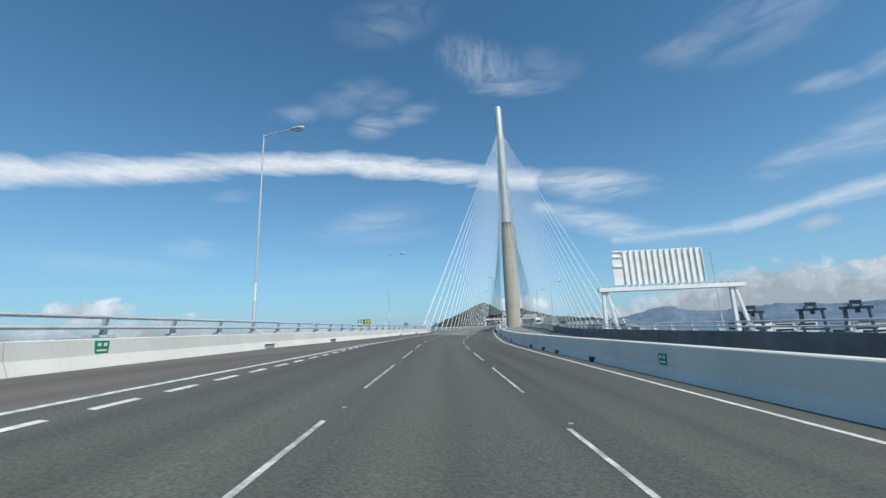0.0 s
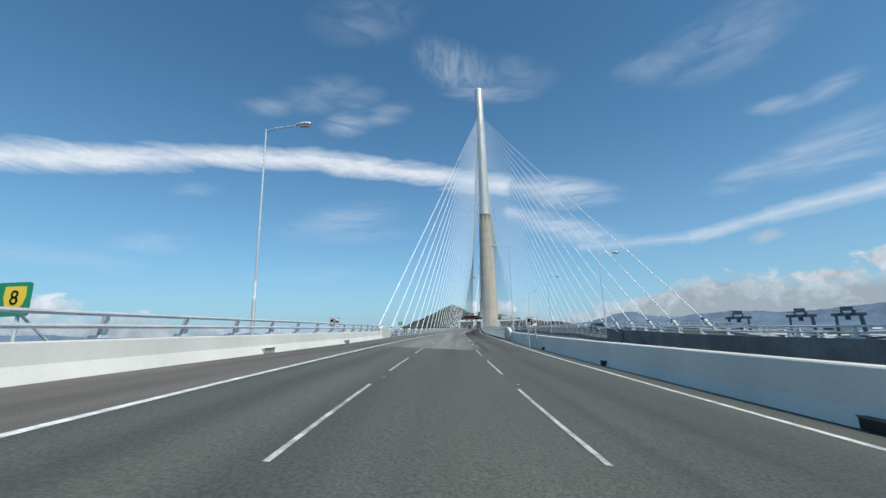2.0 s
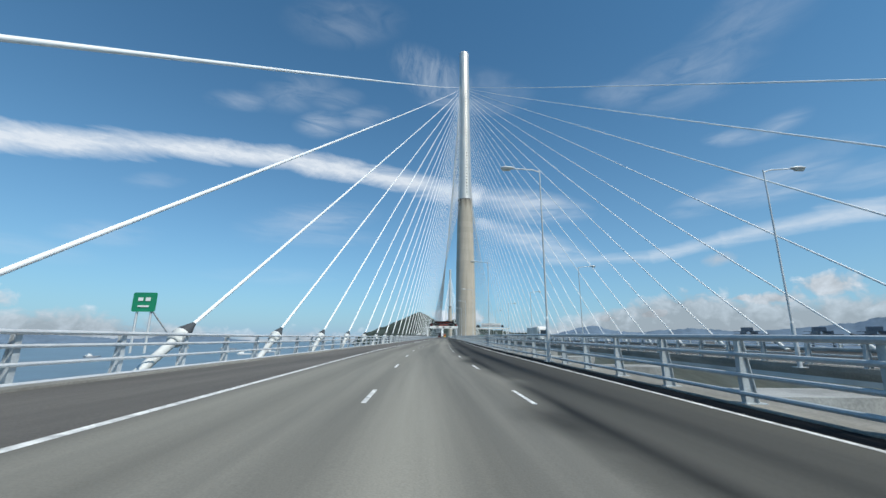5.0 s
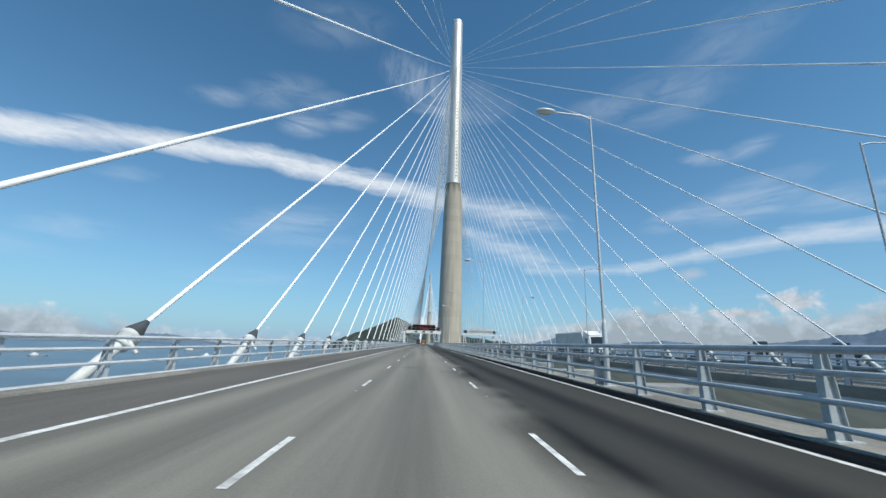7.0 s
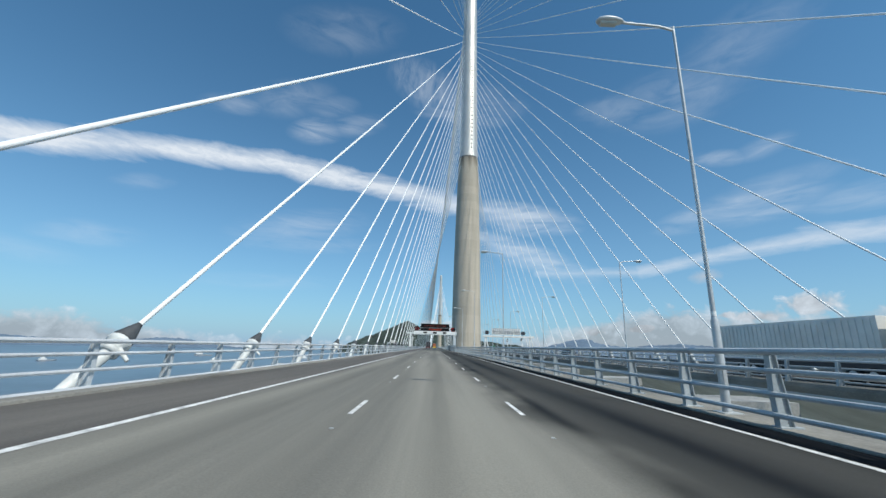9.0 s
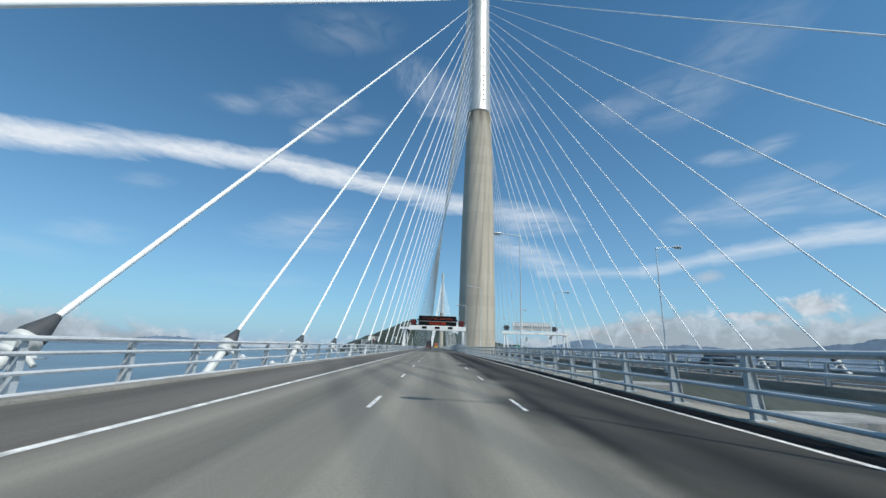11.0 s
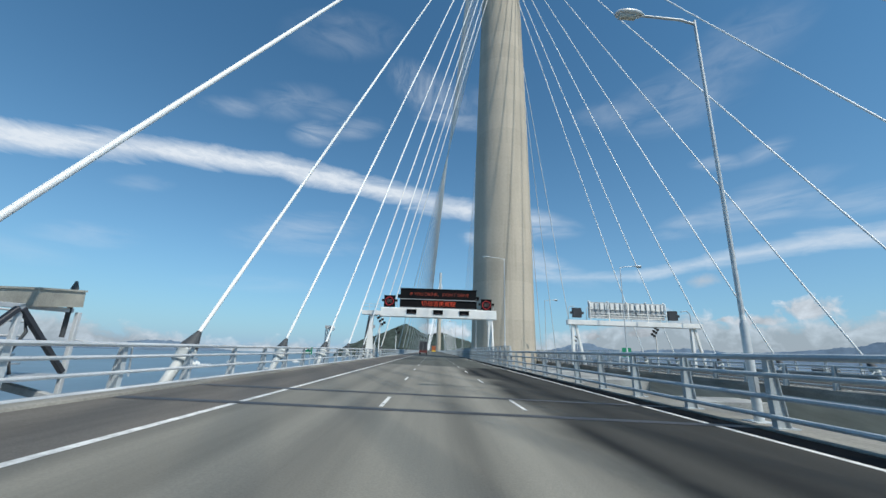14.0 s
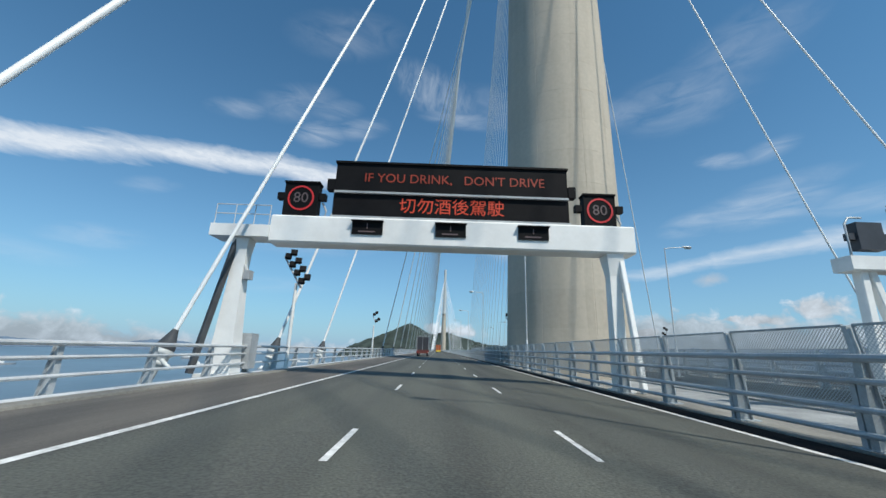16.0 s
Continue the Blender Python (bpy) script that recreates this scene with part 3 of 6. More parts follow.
def ribbon(xa, xb, y0, y1, lift, gnd=ground, cols=1, step=None):
    """A strip that lies on the road between two lines."""
    s = Shape()
    yy = ys(y0, y1, step) if step else stations(y0, y1)
    vs, fs = [], []
    for y in yy:
        a, b = xa(y), xb(y)
        for c in range(cols + 1):
            x = a + (b - a) * c / cols
            vs.append((x, y, gnd(y, x) + lift))
    s.uv = [(x - lane(y), y) for x, y, z in vs]
    w = cols + 1
    for i in range(len(yy) - 1):
        for c in range(cols):
            fs.append((i * w + c, i * w + c + 1, (i + 1) * w + c + 1, (i + 1) * w + c))
    return s.add(vs, fs)


def profile_run(section, line, y0, y1, gnd, step=None, closed=True):
    """A section (outward, up) swept along a line of the road."""
    yy = ys(y0, y1, step) if step else stations(y0, y1)
    sts = []
    for y in yy:
        x = line(y)
        z = gnd(y, x)
        sts.append(lambda a, b, x=x, y=y, z=z: (x + a, y, z + b))
    return Shape().sweep(section, sts, closed)


END = 1300.0
# ---- ground, water and distance ----
s = Shape()
rings = (0, 150, 400, 900, 1800, 3000, 4300, 4940)
vs, fs = [], []
for r in rings:
    for k in range(48):
        a = 2 * math.pi * k / 48
        vs.append((r * math.sin(a), r * math.cos(a), SEA))
for i in range(len(rings) - 1):
    for k in range(48):
        j = (k + 1) % 48
        fs.append((i * 48 + k, i * 48 + j, (i + 1) * 48 + j, (i + 1) * 48 + k))
s.add(vs, fs)
single("water", s, M_SEA, "blue-grey sea water below the bridge, reaching the horizon", "water", "structure")

s = Shape()
coast = [(-18, -900), (-30, -420), (-20, -120), (18, -20), (60, 60), (190, 130), (420, 210), (900, 420), (1500, 300), (1500, -900)]
s.add([(x, y, SEA + 3.5) for x, y in coast] + [(x - 4, y + 4, SEA - 1) for x, y in coast],
      [tuple(range(10))] + [(i, (i + 1) % 10, 10 + (i + 1) % 10, 10 + i) for i in range(10)])
single("ground", s, M_LAND, "reclaimed port land with pale paving and grass", "ground", "structure")


def ridge(name, profile, r0, depth, mat, label, seed):
    """A hill range: crest heights by azimuth, sloping down to the water in front, folded by noise."""
    sh = Shape()
    az0, az1 = profile[0][0], profile[-1][0]
    n = max(30, int((az1 - az0) / 0.22))
    rows = 9
    vs, fs = [], []
    for i in range(n + 1):
        az = az0 + (az1 - az0) * i / n
        el = glide(profile, az)
        for k in range(rows):
            f = k / (rows - 1)
            r = r0 - depth * (1 - f)
            crest = r0 * math.tan(radians(el))
            w = noise.fractal(Vector((az * 0.55 + seed, f * 2.6, seed)), 0.9, 2.1, 5)
            z = SEA + (crest - SEA) * (f ** 1.25) * (1 + 0.16 * w * (0.4 + 0.6 * (1 - f)))
            z += noise.fractal(Vector((az * 2.3, f * 5, seed + 7)), 0.8, 2.0, 4) * 9 * f
            a = radians(az + 0.5 * w * (1 - f))
            vs.append((r * math.sin(a), r * math.cos(a), max(z, SEA - 2)))
    for i in range(n):
        for k in range(rows - 1):
            fs.append((i * rows + k, (i + 1) * rows + k, (i + 1) * rows + k + 1, i * rows + k + 1))
    sh.add(vs, fs, True)
    return single(name, sh, mat, label, "hill", "structure")


ridge("backdrop", ((-14.5, -1.2), (-13, 0.1), (-11, 0.9), (-9, 1.7), (-7, 2.5), (-5.4, 3.2), (-4.4, 3.6), (-3.4, 3.2), (-2.2, 2.6), (-0.8, 2.2), (0.6, 2.5), (1.4, 2.6), (2.6, 2.1), (4, 1.7), (6, 1.2), (9, 0.8), (13, 0.4), (16, -0.4)),
      4300, 900, M_HILL, "dark green wooded hill with a steep peak beyond the bridge", 3.0)
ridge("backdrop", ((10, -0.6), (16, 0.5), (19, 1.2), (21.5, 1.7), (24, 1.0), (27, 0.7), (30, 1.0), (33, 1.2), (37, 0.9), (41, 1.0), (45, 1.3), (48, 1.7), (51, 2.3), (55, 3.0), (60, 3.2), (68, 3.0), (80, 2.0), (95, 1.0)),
      4700, 500, M_HILLB, "range of hills beyond the harbour, blue haze put into its colour", 11.0)
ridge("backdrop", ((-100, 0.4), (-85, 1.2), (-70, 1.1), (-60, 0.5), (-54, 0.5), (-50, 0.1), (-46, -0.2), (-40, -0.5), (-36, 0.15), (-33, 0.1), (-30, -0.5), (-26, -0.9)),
      4800, 300, M_HILLB, "low islands on the sea horizon, blue haze put into their colour", 23.0)

# ---- the two decks ----
LEFT_OUT = lambda y: kerb(y) - (0.75 if y < -274 else 1.6)
RIGHT_IN = lambda y: (lane(y) + 9.6) if y < -274 else -5.3
deck = thing("bridge_deck_left", (-15.0, 0.0, -4.0), "grey steel box girder deck carrying the near carriageway", "bridge deck", kind="structure")


def girder(xa, xb, gnd):
    """Box girder with sloping webs and a haunched soffit."""
    sh = Shape()
    yy = stations(-470, END)
    sec = lambda y: [(xa(y), -0.06), (xb(y), -0.06), (xb(y), -0.75), (xa(y) + 0.80 * (xb(y) - xa(y)), -3.6), (xa(y) + 0.27 * (xb(y) - xa(y)), -3.2), (xa(y), -0.75)]
    vs, fs = [], []
    for y in yy:
        for i, (x, z) in enumerate(sec(y)):
            vs.append((x, y, gnd(y, x) + z))
    for i in range(len(yy) - 1):
        for k in range(6):
            j = (k + 1) % 6
            fs.append((i * 6 + k, i * 6 + j, (i + 1) * 6 + j, (i + 1) * 6 + k))
    return sh.add(vs, fs)


part("girder", girder(LEFT_OUT, RIGHT_IN, ground), M_GIRDER, deck)
deck2 = thing("bridge_deck_right", (16.0, 0.0, -4.0), "grey steel box girder deck carrying the far carriageway", "bridge deck", kind="structure")
R_OUT = lambda y: inner(y) + 19.4
part("girder", girder(lambda y: inner(y) - 0.45, R_OUT, ground_r), M_GIRDER, deck2)
for i in range(24):
    y = -262 + i * 16.9
    if abs(y) < 9:
        continue
    cb = Shape().box((-5.4, y - 1.6, -4.0), (6.3, y + 1.6, -1.0))
    single("cross_girder", cb, M_SLAB, "pale grey box beam joining the two decks across the gap", "beam", "structure", "cross girders between the decks")

road = thing("road", (-14.0, -200.0, 0.0), "worn grey asphalt carriageway with white lane lines", "road", kind="structure")
el_ = lambda y: lane(y) - 3.25 - 0.85 * smooth(-326, -341, y) - 0.60 * smooth(-341, -366, y)
er_ = lambda y: lane(y) + 7.85
part("carriageway", ribbon(el_, er_, -299.6, -48.5, 0.0, cols=8), M_ROAD, road, "worn grey asphalt streaked along the wheel tracks")
part("carriageway", ribbon(el_, er_, -48.5, END, 0.0, cols=8), M_ROAD2, road, "darker asphalt from the tower on")
part("carriageway", ribbon(el_, er_, -470, -299.6, 0.0, cols=8), M_ROAD2, road, "darker coarse asphalt of the approach")
part("hard_shoulder", ribbon(kerb, el_, -470, END, 0.0, cols=3), M_SHOULDER, road, "brownish asphalt hard shoulder")
part("verge", ribbon(er_, lambda y: lane(y) + 9.2, -470, -272, 0.0), M_ROAD2, road)
# lines
part("edge_line", ribbon(lambda y: er_(y) - 0.08, lambda y: er_(y) + 0.08, -470, END, 0.005), M_PAINT, road)
part("edge_line", ribbon(lambda y: el_(y) - 0.08, lambda y: el_(y) + 0.08, -470, -277.55, 0.005), M_PAINT, road)
part("edge_line", ribbon(lambda y: el_(y) - 0.08, lambda y: el_(y) + 0.08, -276.8, END, 0.005), M_PAINT, road)


def dash(x_line, y, length, w, name="lane_dash", mat=M_PAINT):
    part(name, ribbon(lambda q: x_line(q) - w / 2, lambda q: x_line(q) + w / 2, y, y + length, 0.006, step=max(1.0, length / 3)), mat, road)


for y in [-291.3, -281.9, -273.75] + [-265.1 + 9.0 * k for k in range(4)] + [-228.45 + 8.65 * k for k in range(10)]:
    dash(lane, y, 2.0, 0.105)
    dash(lambda q: lane(q) + 3.65, y + 0.75, 2.1, 0.105)
for k in range(-11, 14):
    y = -40.6 + 8.68 * k
    dash(lane, y, 2.0, 0.105)
    dash(lambda q: lane(q) + 3.65, y + 0.6, 2.1, 0.105)
# longer marks on the approach
for k in range(18):
    y = -300.0 - 8.51 * k
    dash(lambda q: lane(q) - 0.08, y - 5.45, 5.5, 0.08, mat=M_PAINTW)
    dash(lambda q: lane(q) + 3.52, y - 4.75, 5.4, 0.08, mat=M_PAINTW)
for k in range(56):
    y = -324.7 - 1.63 * k
    dash(lambda q: lane(q) - 3.33 - 0.40 * smooth(-326, -341, q), y - 1.0, 0.95, 0.17, "merge_mark")
far = Shape()
for k in range(100):
    y = 82.2 + 8.76 * k
    for o in (0.0, 3.65):
        x = -15.9 + o
        far.add([(x - .06, y, ground(y, x) + .006), (x + .06, y, ground(y, x) + .006), (x + .06, y + 2, ground(y, x) + .006), (x - .06, y + 2, ground(y, x) + .006)], [(0, 1, 2, 3)])
tagged(part("far_lane_dashes", far, M_PAINT, road), kind="stuff")
# road studs
stud = Shape().box((-0.035, -0.03, 0.0), (0.035, 0.03, 0.012)).mesh("road_stud", M_GREYP)
for k in range(38):
    for o in (0.0, 3.65):
        y = -367.2 + 8.6 * k
        x = lane(y) + o
        ob = part("road_stud", stud, M_GREYP, road)
        ob.matrix_parent_inverse = Matrix.Translation(-Vector(road.location)) @ Matrix.Translation((x, y, ground(y, x) + 0.004))
# expansion joints
part("expansion_joint", ribbon(lambda y: el_(y) + 0.1, lambda y: lane(y) + 7.6, -277.55, -276.8, 0.008, cols=6, step=1), M_PLATE, road, "blue-grey steel finger joint at the bridge end")
part("joint_patch", ribbon(lambda y: kerb(y) + 0.5, lambda y: el_(y) - 0.1, -277.5, -276.85, 0.008, cols=2, step=1), M_SLAB, road, "pale mortar patch across the shoulder")
for y0, w in ((-75.9, 0.35), (-72.6, 0.35)):
    part("expansion_joint", ribbon(lambda y: kerb(y) + 0.1, lambda y: lane(y) + 9.1, y0, y0 + w, 0.008, cols=6, step=1), M_JOINT, road, "dark steel and rubber expansion joint")

road2 = thing("road", (15.0, -200.0, 0.0), "grey asphalt of the opposite carriageway", "road", kind="structure")
part("carriageway", ribbon(lambda y: inner(y) + 0.3, lambda y: inner(y) + 17.6, -470, END, 0.0, gnd=ground_r, cols=4), M_ROAD, road2)
for o in (1.6, 12.6):
    part("edge_line", ribbon(lambda y: inner(y) + o, lambda y: inner(y) + o + 0.16, -470, END, 0.005, gnd=ground_r), M_PAINT, road2)

# ---- kerbs and deck edges on the bridge ----
part("kerb", profile_run([(0.05, -0.1), (0.0, 0.05), (-0.03, 0.06), (-0.62, 0.04), (-0.66, -0.16), (-1.66, -0.17), (-1.66, -0.7)], kerb, -271.5, END, ground), M_EDGE, deck, "stained concrete kerb and deck edge")
part("gutter", ribbon(er_, lambda y: lane(y) + 8.86, -272, END, 0.0, cols=2), M_GUTTER, road, "grimy gutter beside the edge line, blackened further for the railing's shadow")
RK = lambda y: lane(y) + 8.78
part("deck_edge", profile_run([(0.0, -0.1), (0.0, 0.03), (0.05, 0.05), (1.7, 0.04), (1.7, -0.6)], RK, -272.5, END, ground), M_EDGE, deck, "mossy concrete deck edge")
# dark edge stands in for the shaded side of the girder
part("deck_edge", profile_run([(0.3, -0.1), (0.3, 0.10), (-0.55, 0.07), (-0.55, -0.16), (-0.45, -0.5)], inner, -276, END, ground_r), M_EDGE, deck2, "stained concrete deck edge along the gap, toned dark for the girder's shade")
part("deck_edge", profile_run([(0.0, -0.1), (0.0, 0.25), (1.8, 0.22), (1.8, -0.9)], lambda y: inner(y) + 17.6, -276, END, ground_r), M_SLAB, deck2)

# ---- concrete parapets of the approach ----
def parapet(name, line, y0, y1, side, h, foot, mat, label, gnd=ground, bay=12.0):
    """Concrete barrier with a sloped foot, in bays with open joints."""
    t = thing(name, (line((y0 + y1) / 2), (y0 + y1) / 2, 0), label, "barrier", kind="structure")
    sec = [(0, -0.15), (0, 0.0), (side * foot, 0.34), (side * (foot + 0.07), h - 0.03), (side * (foot + 0.10), h), (side * (foot + 0.40), h), (side * (foot + 0.43), h - 0.03), (side * (foot + 0.46), -0.4)]
    y = y0
    while y < y1 - 0.5:
        e = min(y + bay, y1)
        part("parapet_bay", profile_run(sec, line, y + 0.012, e - 0.012, gnd, step=2.5), mat, t)
        y = e
    return t


def end_block(name, x, y0, y1, h0, h1, w, gnd, label, mat=M_CONC):
    sh = Shape()
    vs = []
    n = 6
    for i in range(n + 1):
        y = y0 + (y1 - y0) * i / n
        h = h0 + (h1 - h0) * smooth(0, 1, min(1, i / n * 2.0))
        xx = x(y)
        z = gnd(y, xx)
        c = 0.05
        vs += [(xx, y, z - .2), (xx, y, z + h - c), (xx + math.copysign(c, w), y, z + h), (xx + w - math.copysign(c, w), y, z + h), (xx + w, y, z + h - c), (xx + w, y, z - .2)]
    fs = [(i * 6 + k, (i + 1) * 6 + k, (i + 1) * 6 + (k + 1) % 6, i * 6 + (k + 1) % 6) for i in range(n) for k in range(6)]
    fs += [tuple(range(6)), tuple(range(n * 6 + 5, n * 6 - 1, -1))]
    return single(name, sh.add(vs, fs), mat, label, "concrete block", "structure")


parapet("parapet_left", kerb, -466, -280.5, -1, 0.80, 0.20, M_CONC, "pale concrete parapet with a sloped foot beside the hard shoulder")
parapet("parapet_right", lambda y: lane(y) + 8.9, -466, -276.6, 1, 1.05, 0.16, M_CONC, "blue-grey shaded concrete parapet along the inner edge")
# the recess gets a greyer concrete that paints in its shade
end_block("parapet_end_block", lambda y: lane(y) + 9.28, -276.62, -274.68, 1.03, 1.03, 0.30, ground, "recessed panel between parapet and end block, its shade painted grey", M_SLAB)
# this side faces away from the sun; its shade is painted in with dark concrete
parapet("parapet_far", lambda y: inner(y) + 0.25, -466, -279.0, -1, 1.36, 0.12, M_CONCD, "outer face of the opposite parapet, its shade put into a dark tone", ground_r)


end_block("parapet_end_block", lambda y: kerb(y) - 0.12, -280.6, -277.3, 1.22, 1.42, -0.55, ground, "pale concrete end block stepping up to the bridge")
# greyer than the blocks beside it: recess shade put into the colour
end_block("parapet_end_block", lambda y: kerb(y) - 0.62, -277.32, -276.38, 1.38, 1.38, -0.4, ground, "recessed panel between two concrete end blocks, its shade painted grey", M_SLAB)
end_block("parapet_end_block", lambda y: kerb(y) - 0.18, -276.4, -273.3, 1.42, 1.42, -0.6, ground, "pale concrete block with a small plate at the bridge end")
end_block("parapet_end_block", lambda y: lane(y) + 9.06, -274.7, -270.4, 1.05, 1.58, 0.40, ground, "pale concrete block rising to the railing height")
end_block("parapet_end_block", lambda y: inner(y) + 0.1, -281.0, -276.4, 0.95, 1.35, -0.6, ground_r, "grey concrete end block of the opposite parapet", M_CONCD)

# pale concrete slabs that close the gap round the tower
for ya, yb in ((-46.0, -7.3), (7.3, 46.0)):
    single("crosshead_slab", Shape().box((-5.2, ya, -2.6), (6.6, yb, -0.75)), M_SLAB, "pale concrete slab in the gap before the tower", "slab", "structure")
# ---- railings ----
def railing(name, line, y0, y1, gnd, heights, side, mat, label, pitch, post_end=150.0, offset=0.0, deep=0.30, foot=0.05, thick=0.066):
    """Steel railing: four tubes before leaning plate posts."""
    t = thing(name, (line(-100), -100, 0), label, "railing")
    for i, h in enumerate(heights):
        r = thick if i == 0 else thick * 0.77
        sec = [(r * 1.05 * math.cos(a), h + r * 0.92 * math.sin(a)) for a in [2 * math.pi * k / 8 for k in range(8)]]
        part("rail", profile_run(sec, line, y0, y1, gnd), mat, t)
    # one post: a tapering plate with flanges, on a base plate
    sh = Shape()
    top = heights[0] - 0.05 - min(foot, 0.0)
    prof = [(0.05, 0.0), (0.05 + deep, 0.0), (0.05 + deep * 0.72, 0.5 * top), (0.05 + deep * 0.42, top), (0.05, top), (0.02, 0.5 * top)]
    prof = [(side * a, b) for a, b in prof]
    vs = [(a, dy, b) for dy in (-0.014, 0.014) for a, b in prof]
    sh.add(vs, [tuple(range(6)), tuple(range(11, 5, -1))] + [(i, 6 + i, 6 + (i + 1) % 6, (i + 1) % 6) for i in range(6)])
    for e in (0, 3):
        a0, a1 = (prof[0], prof[5]) if e == 0 else (prof[1], prof[2])
        b1 = prof[4] if e == 0 else prof[3]
        for p, q in ((a0, a1), (a1, b1)):
            sh.bar((p[0], 0, p[1]), (q[0], 0, q[1]), 0.15, 0.022, 0.05)
    sh.box((min(0, side * 0.5), -0.14, -0.02), (max(0, side * 0.5), 0.14, 0.025))
    me = sh.mesh("post", M_POSTL if mat is M_RAILL else M_POST)
    y = y0 + offset + 0.3
    rest = Shape()
    n = 0
    while y < y1 - 0.2:
        x = line(y)
        z = gnd(y, x)
        m = Matrix.Translation((x, y, z + foot))
        if y < post_end and n < 296:
            ob = part("post", me, M_POST, t)
            ob.matrix_parent_inverse = Matrix.Translation(-Vector(t.location)) @ m
        else:
            rest.box((x + min(0, side * 0.25), y - .03, z + .1), (x + max(0, side * 0.25), y + .03, z + heights[0]))
        n += 1
        y += pitch
    if rest.v:
        tagged(part("far_posts", rest, M_POST, t), kind="stuff")
    return t


railing("railing_left", lambda y: kerb(y) - 1.2, -272.0, 900, ground, (1.12, 0.80, 0.39, -0.05), -1, M_RAILL, "pale steel railing of four tubes on leaning posts", 3.127, offset=0.7, deep=0.26, foot=-0.15)
railing("railing_inner", lambda y: lane(y) + 8.9, -270.35, 900, ground, (1.60, 1.20, 0.72, 0.30), 1, M_RAIL, "steel railing of four tubes along the gap, toned grey-blue for its shaded side", 3.127, thick=0.082)
railing("railing_far_inner", inner, -276.4, 700, ground_r, (1.35, 0.98, 0.62, 0.28), -1, M_RAIL, "steel railing of the opposite deck along the gap, toned grey-blue for its shaded side", 3.127)
railing("railing_far_outer", lambda y: inner(y) + 17.9, -290.0, 700, ground_r, (1.40, 1.00, 0.62, 0.24), 1, M_RAILL, "pale steel railing on the outer edge of the opposite deck", 3.4, post_end=60)


def top_rails(name, line, y0, y1, gnd, base, label, side, pitch=2.9):
    """Two tubes on short brackets on top of a concrete parapet."""
    t = thing(name, (line(y0), y0, 0), label, "railing")
    for h in (0.58, 0.28):
        sec = [(0.06 * math.cos(a), base + h + 0.055 * math.sin(a)) for a in [2 * math.pi * k / 8 for k in range(8)]]
        part("rail", profile_run(sec, line, y0, y1, gnd), M_RAILL, t)
    sh = Shape()
    sh.add([(side * a, dy, b) for dy in (-0.015, 0.015) for a, b in ((0.02, 0.06), (0.22, 0.06), (0.14, 0.31), (0.12, 0.56), (0.02, 0.56), (-0.01, 0.31))],
           [tuple(range(6)), tuple(range(11, 5, -1))] + [(i, 6 + i, 6 + (i + 1) % 6, (i + 1) % 6) for i in range(6)])
    sh.bar((side * 0.22, 0, 0.06), (side * 0.13, 0, 0.56), 0.15, 0.02, 0.05)
    sh.box((min(-side * .06, side * .3), -0.22, 0.0), (max(-side * .06, side * .3), 0.22, 0.07))
    me = sh.mesh("bracket", M_RAILL)
    y = y0 + 0.6
    while y < y1:
        x = line(y)
        ob = part("bracket", me, M_POST, t)
        ob.matrix_parent_inverse = Matrix.Translation(-Vector(t.location)) @ Matrix.Translation((x, y, gnd(y, x) + base))
        y += pitch
    return t


top_rails("parapet_rails", lambda y: kerb(y) - 0.42, -466, -280.6, ground, 0.80, "pale steel twin-tube rails on top of the parapet", -1)
top_rails("parapet_rails", lambda y: inner(y) - 0.02, -466, -282.0, ground_r, 1.34, "pale steel twin-tube rails on the opposite parapet", 1)
top_rails("parapet_rails", lambda y: inner(y) + 18.2, -466, -290.0, ground_r, 0.6, "pale steel twin-tube rails on the outer parapet", 1)

# ---- the towers ----
AX = 0.45


def tower_radius(z):
    """Half width of the tower at a height above the deck."""
    return glide(((-80, 8.8), (-20, 7.5), (0, 6.9), (40, 6.4), (70, 5.75), (97, 4.95), (97.5, 4.8), (150, 4.05), (200, 3.62), (219.5, 3.5)), z)


def shaft(z0, z1, lift, groove, y0, seams, sink=0.035, turn=0.0, seg=4):
    """A tapering round shaft with lift joints and upright seams sunk into it."""
    angles = []
    for k in range(seams):
        a = 2 * math.pi * k / seams + turn
        g = 0.0045
        angles += [(a - g * 1.5, 0), (a - g, 1), (a + g, 1), (a + g * 1.5, 0)]
        for j in range(1, seg):
            angles.append((a + 2 * math.pi / seams * j / seg, 0))
    rows = []
    z = z0
    while z < z1 - 0.01:
        e = min(z + lift, z1)
        rows += [(z + groove, 0), (e - groove, 0), (e - groove * 0.8, 1), (e + groove * 0.8, 1)]
        z = e
    rows = rows[:-2] + [(z1, 0)]
    rows[0] = (z0, 0)
    n = len(angles)
    vs = []
    for z, sunk in rows:
        r = tower_radius(z)
        for a, s2 in angles:
            rr = r - (sink if s2 else 0.008 if sunk else 0.0)
            vs.append((AX + rr * math.sin(a), y0 - rr * math.cos(a), z))
    fs = [(i * n + k, i * n + (k + 1) % n, (i + 1) * n + (k + 1) % n, (i + 1) * n + k) for i in range(len(rows) - 1) for k in range(n)]
    return Shape().add(vs, fs, False)


